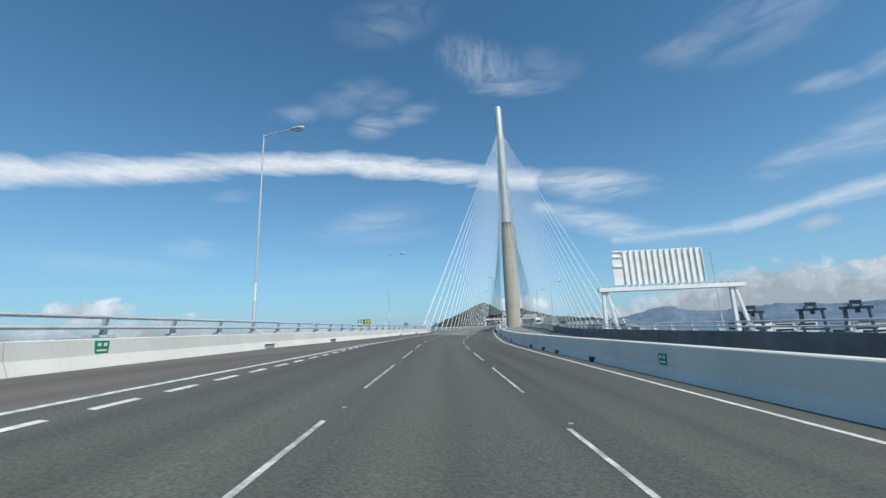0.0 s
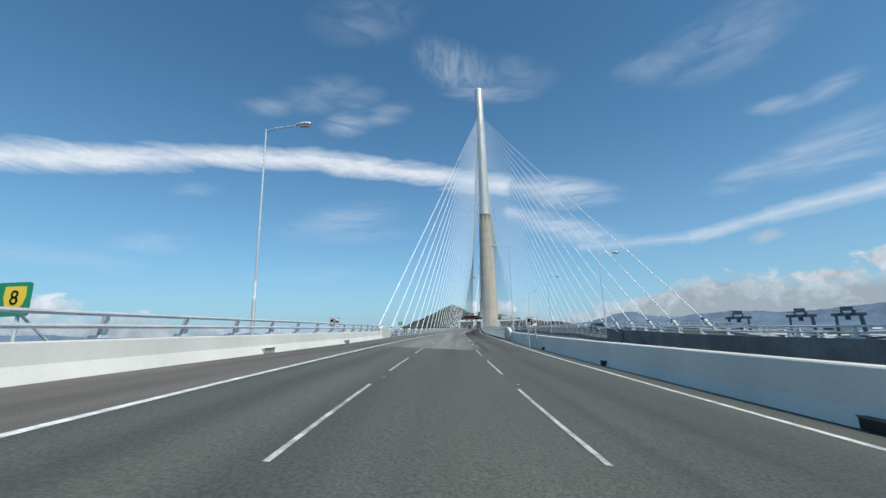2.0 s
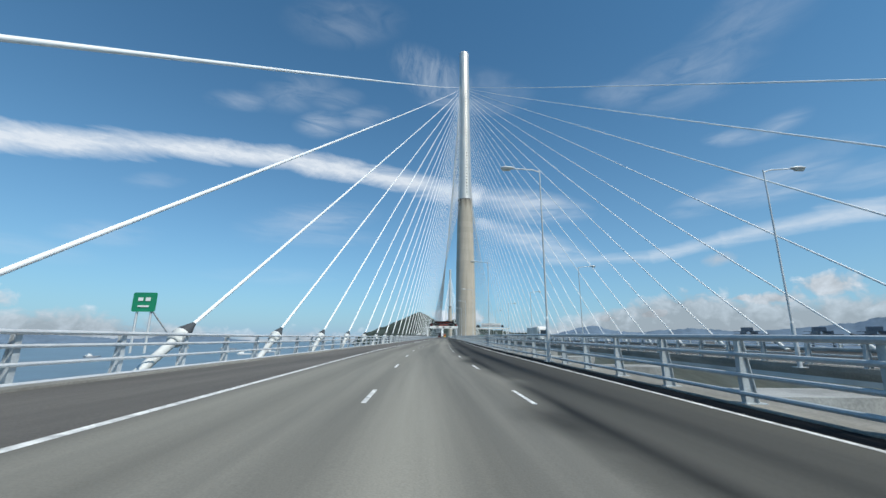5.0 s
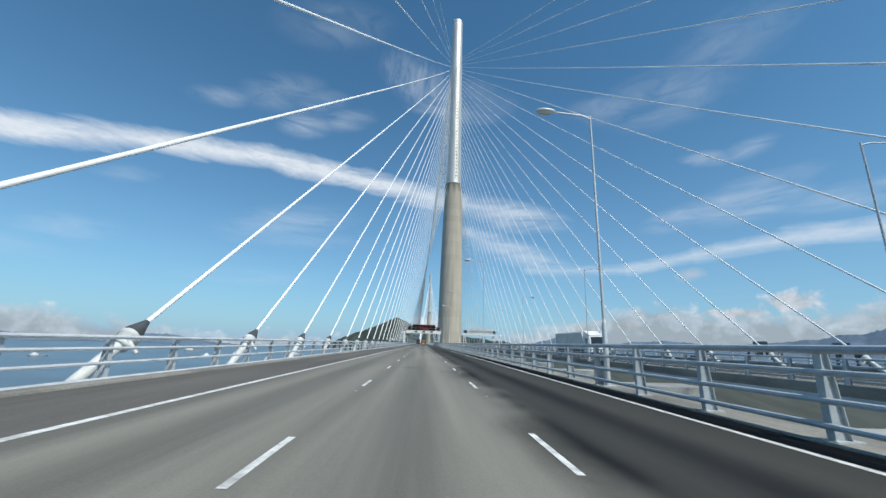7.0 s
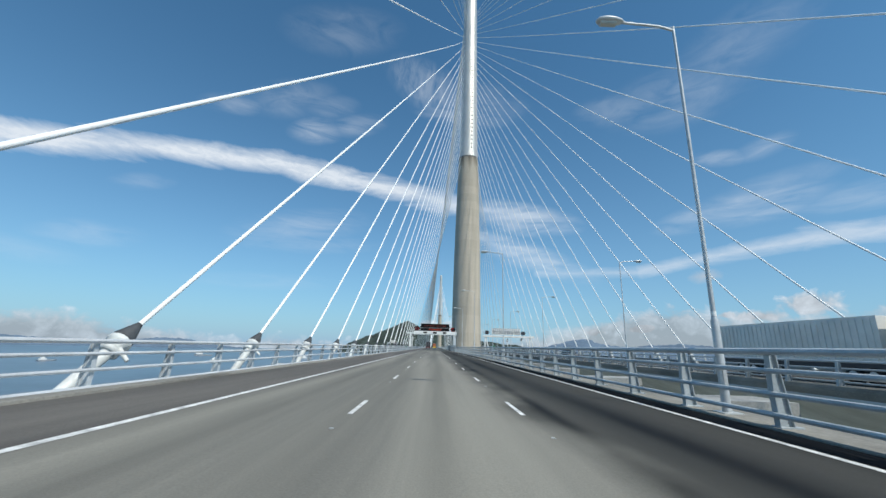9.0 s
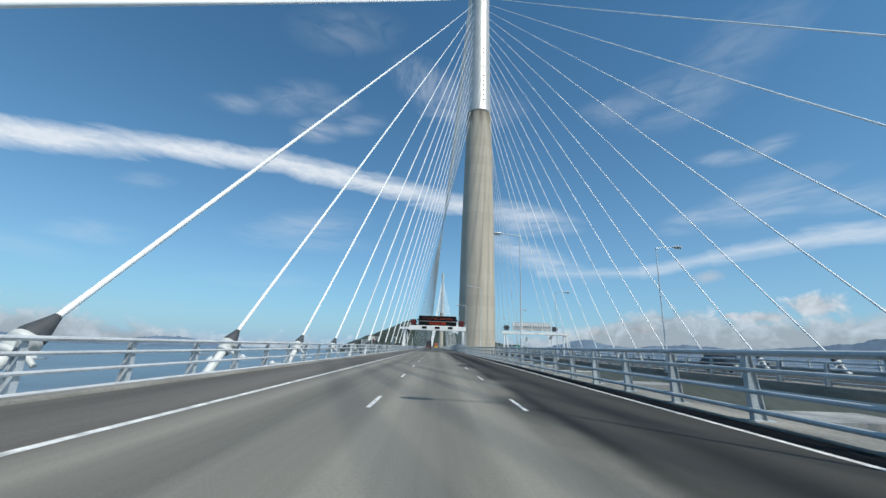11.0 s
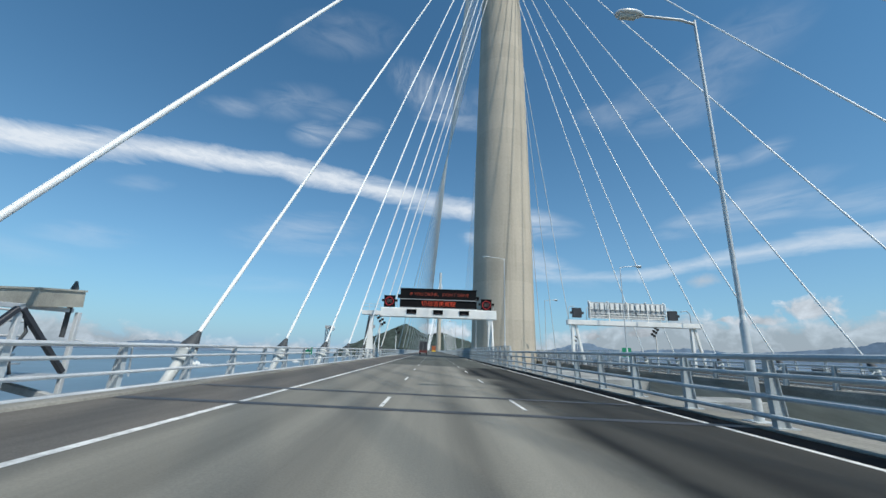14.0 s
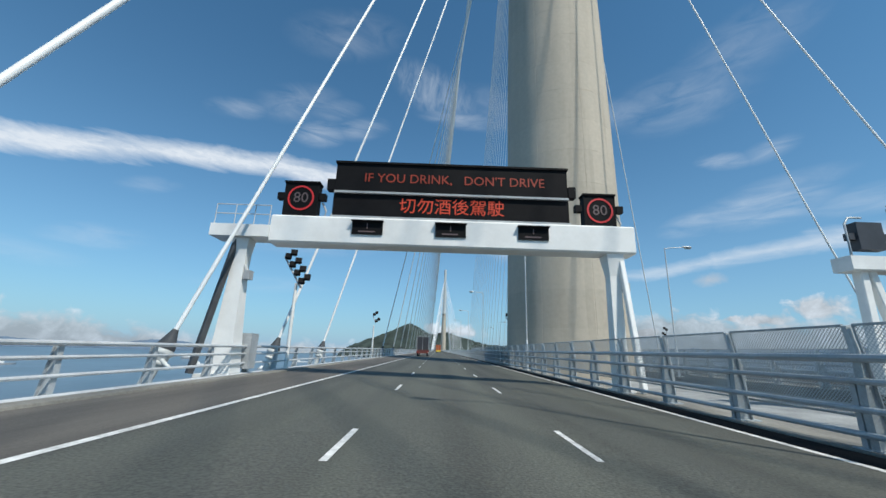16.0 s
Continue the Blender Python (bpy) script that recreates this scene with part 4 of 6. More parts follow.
def tower(y0, label, near=True):
    t = thing("bridge_tower", (AX, y0, SEA), label, "bridge tower")
    part("concrete_shaft", shaft(SEA, 97.0, 4.0 if near else 12.0, 0.02, y0, 8, 0.018, turn=0.12, seg=20), M_TOWER, t, "beige concrete shaft with lift joints and upright seams")
    part("steel_shaft", shaft(97.0, 217.6, 3.35 if near else 12.0, 0.025, y0, 12, 0.012, turn=0.05, seg=12), M_STEEL, t, "bright stainless steel upper shaft")
    cap = Shape().tube([(AX, y0, 217.5), (AX, y0, 218.6), (AX, y0, 219.3), (AX, y0, 219.6)], [3.55, 3.55, 3.2, 2.2], 40)
    part("cap", cap, M_STEEL, t)
    part("mast", Shape().tube([(AX - 2.2, y0, 219.4), (AX - 2.2, y0, 222.6)], [0.10, 0.05], 8), M_POLE, t)
    collar = Shape().tube([(AX, y0, 96.6), (AX, y0, 97.3)], [tower_radius(97) + 0.10, tower_radius(97) + 0.06], 48)
    part("collar", collar, M_CONCD, t)
    if near:
        for k in range(46):
            z = 99.5 + k * 2.35
            a = 0.27
            r = tower_radius(z)
            p = Vector((AX + (r + .03) * math.sin(a), y0 - (r + .03) * math.cos(a), z))
            q = Vector((AX + (r - .1) * math.sin(a), y0 - (r - .1) * math.cos(a), z))
            part("access_port", Shape().tube([q, p], 0.44, 10), M_PLUG, t)
    return t


tower(0.0, "tall tapering round bridge tower, concrete below and steel above")
tower(1018.0, "distant tapering round tower at the far end of the span", False)

# ---- stay cables ----
def cable(x, y, y_tower, z_top, near, label, side):
    """A stay cable with its anchor pipe, damper and rubber boot on the deck edge."""
    top_r = tower_radius(z_top) - 0.3
    d2 = 1 if y > y_tower else -1
    tip = Vector((x, y, 1.95))
    head = Vector((AX + side * top_r * 0.80, y_tower + d2 * top_r * 0.6, z_top))
    way = (head - tip).normalized()
    run = (3.1 if side < 0 else 1.78) / way.z
    foot = tip - way * run
    t = thing("stay_cable", foot, label, "stay cable", "stay cables of the bridge")
    r = 0.085
    dist = (head - tip).length
    n = 12
    pts = []
    for i in range(n + 1):
        f = i / n
        p = tip - way * 0.1 + (head - tip) * f
        p.z -= 4 * dist * 0.0028 * f * (1 - f)
        pts.append(p)
    part("cable", Shape().tube(pts, r, 12 if near else 6, False), M_CABLE, t)
    if near:
        q = lambda f: tip - way * f
        part("anchor_pipe", Shape().tube([q(run + 0.25), q(1.30)], [0.195, 0.185], 14), M_PIPE, t, "pale painted steel anchor pipe")
        part("flange", Shape().tube([q(1.36), q(1.33), q(1.24), q(1.20)], [0.25, 0.31, 0.31, 0.25], 14), M_PIPE, t)
        part("damper_collar", Shape().tube([q(1.24), q(1.16), q(1.0), q(0.96), q(0.92), q(0.84), q(0.78)], [0.24, 0.30, 0.30, 0.36, 0.36, 0.36, 0.30], 14), M_PIPE, t)
        part("boot", Shape().tube([q(0.80), q(0.72), q(0.16), q(0.06)], [0.33, 0.33, 0.13, 0.10], 14), M_BOOT, t, "black conical rubber boot")
        s = way.cross(Vector((0, 0, 1))).normalized()
        u = s.cross(way).normalized()
        c = q(1.15)
        for sg in (-1, 1):
            part("damper", Shape().tube([c + s * sg * 0.22, c + s * sg * 0.56 - u * 0.30 - way * 0.22], [0.085, 0.06], 8), M_PIPE, t)
        part("base_plate", Shape().tube([q(run + 0.02), q(run - 0.06)], [0.29, 0.29], 12), M_PIPE, t)
        if side < 0:
            e = q(run)
            part("anchor_box", Shape().box((e.x - 0.55, e.y - 0.6, e.z - 0.75), (-22.9, e.y + 0.6, e.z + 0.02)), M_GIRDER, t, "steel anchor box on the deck edge")
    return t


WORD = "white sheathed stay cable rising from the deck edge to the tower"


def drift(y):
    """The anchors close up a little where the side span passes over the pier."""
    return glide(((-224, -0.85), (-204, -0.78), (-185, -0.70), (-155, 0.25), (-134, 0.80), (-125, 0.74), (-105, 0.70), (-85, 0.70), (-65, 0.54), (-46, 0.46)), y)


for n in range(-1, 27):
    z = 98.83 + 5.472 * n - 0.078 * n * n
    y = -21.52 - 9.424 * n
    cable(-24.02, y - drift(y - 12), 0.0, z, True, WORD, -1)
    y = -21.04 - 9.428 * n
    cable(24.48, y - drift(y - 42), 0.0, z, True, WORD, 1)
for n in range(28):
    y = 24.0 + 16.6 * n
    z = 97.0 + 6.0 * n - 0.094 * n * n
    for sx, x in ((-1, -24.05), (1, 24.48)):
        cable(x, y, 0.0, z, n < 3, WORD, sx)
        cable(x, 1018 - y, 1018.0, z, False, "thin pale stay cable of the distant tower", sx)
for n in range(27):
    for sx, x in ((-1, -24.05), (1, 24.48)):
        cable(x, 1018 + 22 + 9.38 * n, 1018.0, 96.0 + 6.1 * n - 0.094 * n * n, False, "thin pale stay cable of the distant tower", sx)

# ---- street lamps ----
def street_lamp(name, x, y, z0, height, arm, label, group):
    t = thing(name, (x, y, z0), label, "street lamp", group)
    b = height * 0.205
    part("base_section", Shape().tube([(x, y, z0), (x, y, z0 + 0.05), (x, y, z0 + b - 0.12), (x, y, z0 + b)], [0.115, 0.112, 0.100, 0.066], 14), M_POLE, t)
    part("base_plate", Shape().box((x - .25, y - .25, z0), (x + .25, y + .25, z0 + .04)), M_POLE, t)
    part("pole", Shape().tube([(x, y, z0 + b - 0.02), (x, y, z0 + height)], [0.064, 0.042], 12), M_POLE, t)
    band = 0.285 if "approach" in group else 0.217
    part("number_band", Shape().tube([(x, y, z0 + b + 0.01), (x, y, z0 + height * band)], [0.070, 0.068], 12), M_WHITE, t, "white painted band")
    part("door_plate", Shape().box((x - .05, y - .118, z0 + 0.6), (x + .05, y - .09, z0 + 1.1)), M_GREYP, t)
    sg = math.copysign(1, arm)
    part("arm", Shape().tube([(x, y, z0 + height - 0.15), (x + arm * 0.2, y, z0 + height + 0.0), (x + arm * 0.8, y, z0 + height + 0.1)], 0.04, 8), M_POLE, t)
    hd = Shape()
    pts = [(x + arm * 0.72 + sg * q, y, z0 + height + 0.12 + 0.03 * math.sin(q * 3)) for q in (0.0, 0.12, 0.35, 0.62, 0.85, 0.93)]
    hd.tube(pts, [0.05, 0.13, 0.19, 0.20, 0.15, 0.06], 12)
    hd.v = [(a, b, z0 + height + 0.12 + (c - z0 - height - 0.12) * 0.55) for a, b, c in hd.v]
    head = part("lamp_head", hd, M_LAMPH, t, "pale oval luminaire")
    ln = Shape()
    ln.tube([(x + arm * 0.72 + sg * 0.3, y, z0 + height + 0.035), (x + arm * 0.72 + sg * 0.82, y, z0 + height + 0.03)], [0.11, 0.10], 10)
    part("lens", ln, M_LENS, head)
    return t


for y, x in ((-345.0, -15.85), (-306.9, -19.97), (-380.5, -9.3)):
    street_lamp("street_lamp", x, y, ground(y, x) - 0.1, 13.0 if y < -330 else 12.4, 2.5, "galvanised street lamp with one arm beside the approach parapet", "street lamps on the approach")
for y, h in ((-271.5, 12.75), (-240.3, 12.3), (-207.8, 12.2), (-174.3, 12.1), (-141.0, 12.3), (-108.9, 12.3), (-75.3, 12.1), (-40.8, 12.3), (-10.5, 11.8), (24.0, 11.8), (58.0, 11.8), (92.0, 11.8), (126.0, 11.8), (160.0, 11.8)):
    street_lamp("street_lamp", -6.6 if y > -260 else -3.5, y, 0.02, h, -2.3, "galvanised street lamp with one arm, behind the inner railing", "street lamps along the gap")
for y in (-242.0, -207.8, -174.5, -141.8, -108.9, -76.2, -41.8, -10.5, 24.0, 58.0, 92.0, 126.0):
    street_lamp("street_lamp", 6.75, y, -0.1, 11.7, 2.3, "galvanised street lamp with one arm beside the opposite deck", "street lamps of the opposite deck")

street_lamp("street_lamp", 7.75, -275.0, -0.1, 10.5, 2.3, "galvanised street lamp at the end of the opposite deck", "street lamps of the opposite deck")
street_lamp("street_lamp", 27.7, -304.0, -1.8, 12.4, -2.3, "galvanised street lamp at the outer edge of the opposite approach", "street lamps on the approach")
# ---- message gantry over the carriageway ----
GY = -28.3


def panel_text(text, size, x, y, z, mat, parent, label=""):
    return lettering(text, size, Matrix.Translation((x, y, z)), mat, parent, "lettering", label)


def ring(x, y, z, r, w, n=32):
    sh = Shape()
    vs = [(x + rr * math.cos(2 * math.pi * k / n), yy, z + rr * math.sin(2 * math.pi * k / n)) for yy in (y, y + 0.02) for rr in (r - w, r) for k in range(n)]
    fs = []
    for k in range(n):
        j = (k + 1) % n
        fs += [(k, j, n + j, n + k), (2 * n + k, 3 * n + k, 3 * n + j, 2 * n + j), (n + k, n + j, 3 * n + j, 3 * n + k), (k, 2 * n + k, 2 * n + j, j)]
    return sh.add(vs, fs)


g = thing("message_gantry", (-15.0, GY, 0.3), "white steel gantry with lit message board spanning the carriageway", "sign gantry")
beam = Shape()
c = 0.08
sec = [(-0.55, 6.0 + c), (-0.55 + c, 6.0), (0.55 - c, 6.0), (0.55, 6.0 + c), (0.55, 7.32 - c), (0.55 - c, 7.32), (-0.55 + c, 7.32), (-0.55, 7.32 - c)]
beam.sweep(sec, [lambda a, b, x=x: (x, GY + a, b) for x in (-22.4, -16.5, -11.0, -5.62)])
part("beam", beam, M_WHITE, g, "white painted box beam with a stained underside")
ledge = Shape()
sec2 = [(-0.6, 6.22), (0.6, 6.22), (0.6, 6.78), (-0.6, 6.78)]
ledge.sweep(sec2, [lambda a, b, x=x: (x, GY + a, b) for x in (-25.1, -22.42)])
part("end_platform", ledge, M_WHITE, g)
rl = Shape()
for x in (-25.0, -24.1, -23.2, -22.5):
    rl.tube([(x, GY - 0.5, 6.78), (x, GY - 0.5, 7.75)], 0.025, 6)
for z in (7.3, 7.75):
    rl.tube([(-25.0, GY - 0.5, z), (-22.5, GY - 0.5, z)], 0.025, 6)
part("guard_rail", rl, M_RAILL, g)
for x, w in ((-23.75, 0.62), (-6.55, 0.5)):
    leg = Shape()
    z0 = 0.25 if x < -10 else 0.05
    leg.sweep([(-w / 2, -0.28), (w / 2, -0.28), (w / 2, 0.28), (-w / 2, 0.28)], [lambda a, b, k=k, z=z, x=x: (x + a * k, GY + b * k, z) for z, k in (((z0, 1.7), (2.0, 1.35), (4.2, 1.0), (5.0, 0.95), (5.5, 1.0), (6.2, 1.25)) if x < -10 else ((z0, 1.1), (3.0, 1.0), (5.0, 0.95), (5.6, 1.3), (6.2, 1.7)))])
    leg.box((x - w * 0.8, GY - 0.5, z0 - .05), (x + w * 0.8, GY + 0.5, z0 + 0.05))
    part("leg", leg, M_WHITE, g)
    st = Shape().bar((x - 0.25 if x < -10 else x + 0.3, GY - 0.2, 6.1), (x - 0.75 if x < -10 else x + 0.42, GY - 1.1, z0), 0.24, 0.24)
    part("strut", st, M_BOOT if x < -10 else M_WHITE, g)
    bx = Shape().box((x + 0.35, GY - 0.3, 4.3), (x + 0.62, GY + 0.1, 4.7)).tube([(x + 0.25, GY - 0.2, 5.0), (x + 0.45, GY - 0.25, 4.6)], 0.04, 6)
    part("camera_housing", bx, M_GREYP, g)
part("outrigger", Shape().box((-24.6, GY - 0.7, -0.6), (-23.0, GY + 0.7, 0.22)), M_WHITE, g)
cab = Shape().box((-23.9, GY + 0.6, 0.4), (-23.0, GY + 1.3, 1.95))
part("cabinet", cab, M_GREYP, g)
# message board: two leaves, the upper one standing a little forward
board = part("message_board", Shape().box((-19.72, GY - 0.30, 8.72), (-8.55, GY + 0.45, 10.18)).box((-19.78, GY - 0.38, 10.14), (-8.49, GY + 0.45, 10.24)), M_BLACK, g, "black display board")
board2 = part("message_board", Shape().box((-19.76, GY - 0.22, 7.46), (-8.50, GY + 0.45, 8.60)), M_BLACK, g)
part("board_ledge", Shape().box((-19.72, GY - 0.36, 8.60), (-8.52, GY - 0.16, 8.70)), M_GREYP, g)
part("board_ledge", Shape().box((-19.80, GY - 0.32, 7.36), (-8.46, GY - 0.05, 7.46)), M_GREYP, g)
panel_text("IF YOU DRINK,   DON'T DRIVE", 0.64, -14.0, GY - 0.315, 9.40, M_LEDD, board, "lit red-orange lettering")
panel_text("\u5207\u52ff\u9152\u5f8c\u99d5\u99db", 0.84, -14.1, GY - 0.235, 8.02, M_LED, board2, "lit red-orange lettering")
for xa, xb in ((-20.1, -19.74), (-8.5, -8.15)):
    part("beacon", Shape().box((xa, GY - 0.3, 8.75), (xb, GY + 0.1, 9.3)), M_BLACK, g)
for xa, xb, z0, txt in ((-22.05, -20.45, 7.42, "80"), (-7.82, -6.32, 7.30, "80")):
    cx, cz = (xa + xb) / 2, z0 + 0.82
    sp = part("speed_sign", Shape().box((xa, GY - 0.35, z0), (xb, GY + 0.15, z0 + 1.62)).box((xa - .04, GY - 0.42, z0 + 1.58), (xb + .04, GY + 0.15, z0 + 1.66)), M_BLACK, g)
    part("lit_ring", ring(cx, GY - 0.375, cz, 0.62, 0.08), M_LEDR, sp, "lit red ring")
    panel_text(txt, 0.72, cx, GY - 0.36, cz, M_LEDW, sp, "dim pale figures")
    for e in (-1, 1):
        part("lantern", Shape().box((cx + e * 0.98 - 0.16, GY - 0.3, cz - 0.05), (cx + e * 0.98 + 0.16, GY, cz + 0.28)), M_BLACK, sp)
    part("hose", Shape().tube([(xb + 0.15, GY, cz - 0.1), (xb + 0.35, GY, cz - 0.5), (xb + 0.3, GY, z0)], 0.05, 6), M_GREYP, sp)
for xa in (-18.65, -14.83, -11.02):
    ls = part("lane_signal", Shape().box((xa, GY - 0.62, 6.48), (xa + 1.40, GY - 0.5, 7.10)), M_BLACK, g)
    hood = Shape().box((xa - .03, GY - 0.78, 7.08), (xa + 1.43, GY - 0.5, 7.12))
    part("hood", hood, M_BLACK, ls)
    bars = Shape().box((xa + 0.67, GY - 0.63, 6.75), (xa + 0.72, GY - 0.615, 7.0)).box((xa + 0.3, GY - 0.63, 6.58), (xa + 1.05, GY - 0.615, 6.64))
    part("signal_marks", bars, M_LEDW, ls)

# ---- gantry of the opposite deck, seen from behind ----
def back_gantry(x0, x1, y, y2, z0, z1, legs, base, label):
    t = thing("sign_gantry", ((x0 + x1) / 2, y, base), label, "sign gantry")
    sh = Shape()
    sh.sweep([(-0.5, z0 + .06), (-0.44, z0), (0.44, z0), (0.5, z0 + .06), (0.5, z1), (-0.5, z1)], [lambda a, b, x=x, q=q: (x, q + a, b) for x, q in ((x0, y), ((x0 + x1) / 2, (y + y2) / 2), (x1, y2))])
    part("beam", sh, M_WHITE, t)
    for lx in legs:
        yy = y + (y2 - y) * (lx - x0) / (x1 - x0)
        e = 1 if lx < (x0 + x1) / 2 else 1
        part("leg", Shape().bar((lx, yy, z0 + 0.1), (lx - 0.1, yy, base), 0.46, 0.42), M_WHITE, t)
        part("raking_leg", Shape().bar((lx + 0.45, yy, z0 + 0.1), (lx + 1.55, yy, base), 0.38, 0.36), M_WHITE, t)
        part("base_plate", Shape().box((lx - .6, yy - .5, base - .05), (lx + 2.0, yy + .5, base + .06)), M_CONCD, t)
    return t


g2 = back_gantry(5.1, 25.2, -27.6, -27.6, 5.80, 6.52, (5.9, 23.7), 0.1, "white steel sign gantry over the opposite deck seen from behind")
cage = Shape()
for x in (8.5, 11.3, 14.2, 17.1, 19.9):
    cage.tube([(x, -28.0, 6.5), (x, -28.0, 8.9), (x, -27.8, 9.35), (x, -27.3, 9.45)], 0.07, 8)
for z in (6.9, 7.25, 7.6):
    cage.tube([(8.5, -28.0, z), (19.9, -28.0, z)], 0.05, 6)
part("cage_rail", cage, M_WHITE, g2)
part("board_back", Shape().box((8.5, -27.6, 6.9), (19.9, -27.2, 9.3)), M_GREYP, g2, "grey back of the message board")
for k in range(15):
    x = 8.9 + k * 0.77
    part("fan_cover", Shape().box((x - 0.28, -27.82, 8.2), (x + 0.22, -27.58, 9.15)), M_WHITE, g2)
    part("vent_box", Shape().box((x - 0.26, -27.75, 7.65), (x + 0.2, -27.58, 7.95)), M_GREYP, g2)
for xa in (5.95, 20.4):
    part("speed_sign", Shape().box((xa, -27.9, 6.9), (xa + 1.3, -27.4, 8.3)).box((xa - .35, -27.8, 7.4), (xa - .02, -27.5, 7.75)).box((xa + 1.32, -27.8, 7.4), (xa + 1.65, -27.5, 7.75)), M_TRUCKD, g2)
for xg in (5.2, 7.9):
    part("guard_hoop", Shape().tube([(xg, -28.05, 6.5), (xg, -28.05, 8.1), (xg + 0.25, -28.05, 8.45), (xg + 0.9, -28.05, 8.45)], 0.055, 8), M_RAIL, g2)
part("ladder_rail", Shape().tube([(22.1, -28.0, 8.2), (23.1, -28.0, 8.35), (23.5, -28.0, 7.9), (23.5, -28.0, 6.5)], 0.06, 8), M_RAIL, g2)

g3 = back_gantry(10.2, 28.9, -311.0, -308.4, 5.05, 5.62, (10.75, 27.2), -0.9, "white steel sign gantry over the opposite approach seen from behind")
yq = lambda x: -311.0 + 2.6 * (x - 10.2) / 18.7
part("sign_panel", Shape().sweep([(0.02, 5.95), (0.10, 5.95), (0.10, 10.55), (0.02, 10.55)], [lambda a, b, x=x: (x, yq(x) + a, b) for x in (12.45, 18.4, 24.35)]), M_WHITE, g3, "pale back of a large direction sign")
for k in range(14):
    x = 13.9 + k * 0.79
    part("rib", Shape().bar((x, yq(x) - 0.14, 5.62), (x, yq(x) - 0.14, 10.5), 0.11, 0.24), M_WHITE, g3)
for z in (8.4, 10.4, 9.7):
    part("cross_rib", Shape().bar((12.5, yq(12.5) - 0.08, z), (13.9, yq(13.9) - 0.08, z), 0.10, 0.16), M_WHITE, g3)
for k in range(20):
    x = 10.8 + k * 0.9
    part("bracket", Shape().box((x - .06, yq(x) - 0.3, 5.62), (x + .06, yq(x) + 0.3, 5.80)), M_GREYP, g3)

# ---- floodlight masts ----
def flood_mast(x, y, h, n, label, sgn=1):
    """A mast whose slanting head bar carries boxy floodlights in two rows."""
    t = thing("floodlight_mast", (x, y, 0.3), label, "floodlight mast", "floodlight masts by the tower")
    part("pole", Shape().tube([(x, y, -0.2), (x, y, h - 1.1)], [0.12, 0.09], 10), M_WHITE, t)
    part("base_plate", Shape().box((x - .25, y - .25, -0.25), (x + .25, y + .25, 0.05)), M_WHITE, t)
    a, b = Vector((x + 0.30 * sgn, y, h - 1.35)), Vector((x - 0.95 * sgn, y + 0.1, h + 0.55))
    if n <= 2:
        a, b = Vector((x + 0.2 * sgn, y, h - 0.75)), Vector((x - 0.25 * sgn, y + 0.1, h + 0.35))
    part("head_beam", Shape().bar(a, b, 0.12, 0.10), M_POLE, t)
    up = Vector((sgn * 0.80, 0, 0.60))
    for k in range(n):
        f = 0.12 + 0.80 * k / max(1, n - 1)
        for row in (0, 1):
            c = a + (b - a) * f + up * (0.20 + 0.40 * row) + Vector((0, -0.05, 0.0))
            m = Matrix.Translation(c) @ pose(0, 0, 0, -24, 0, 18 * sgn)
            lamp = Shape()
            lamp.add([m @ Vector(p) for p in [(ex * w, q, ez * w * 0.85) for q, w in ((-0.20, 0.19), (-0.05, 0.19), (0.12, 0.13), (0.20, 0.07)) for ex, ez in ((-1, -1), (1, -1), (1, 1), (-1, 1))]],
                     [(0, 1, 2, 3), (15, 14, 13, 12)] + [(4 * i + e, 4 * i + (e + 1) % 4, 4 * i + 4 + (e + 1) % 4, 4 * i + 4 + e) for i in range(3) for e in range(4)])
            fl = part("floodlight", lamp, M_BLACK, t)
            part("bracket", Shape().bar(a + (b - a) * f, c, 0.05, 0.04), M_BLACK, fl)
    return t


flood_mast(-23.2, -22.6, 6.2, 4, "white mast with a slanting bar of black floodlights beside the railing")
flood_mast(-23.5, 9.0, 5.6, 2, "white mast with four black floodlights beside the railing")
flood_mast(-5.9, 3.0, 5.6, 2, "white mast with black floodlights at the inner edge")
flood_mast(22.0, -21.0, 5.9, 4, "white mast with a slanting bar of floodlights on the opposite deck", -1)
flood_mast(23.8, 20.0, 5.6, 2, "white mast with black floodlights on the opposite deck", -1)

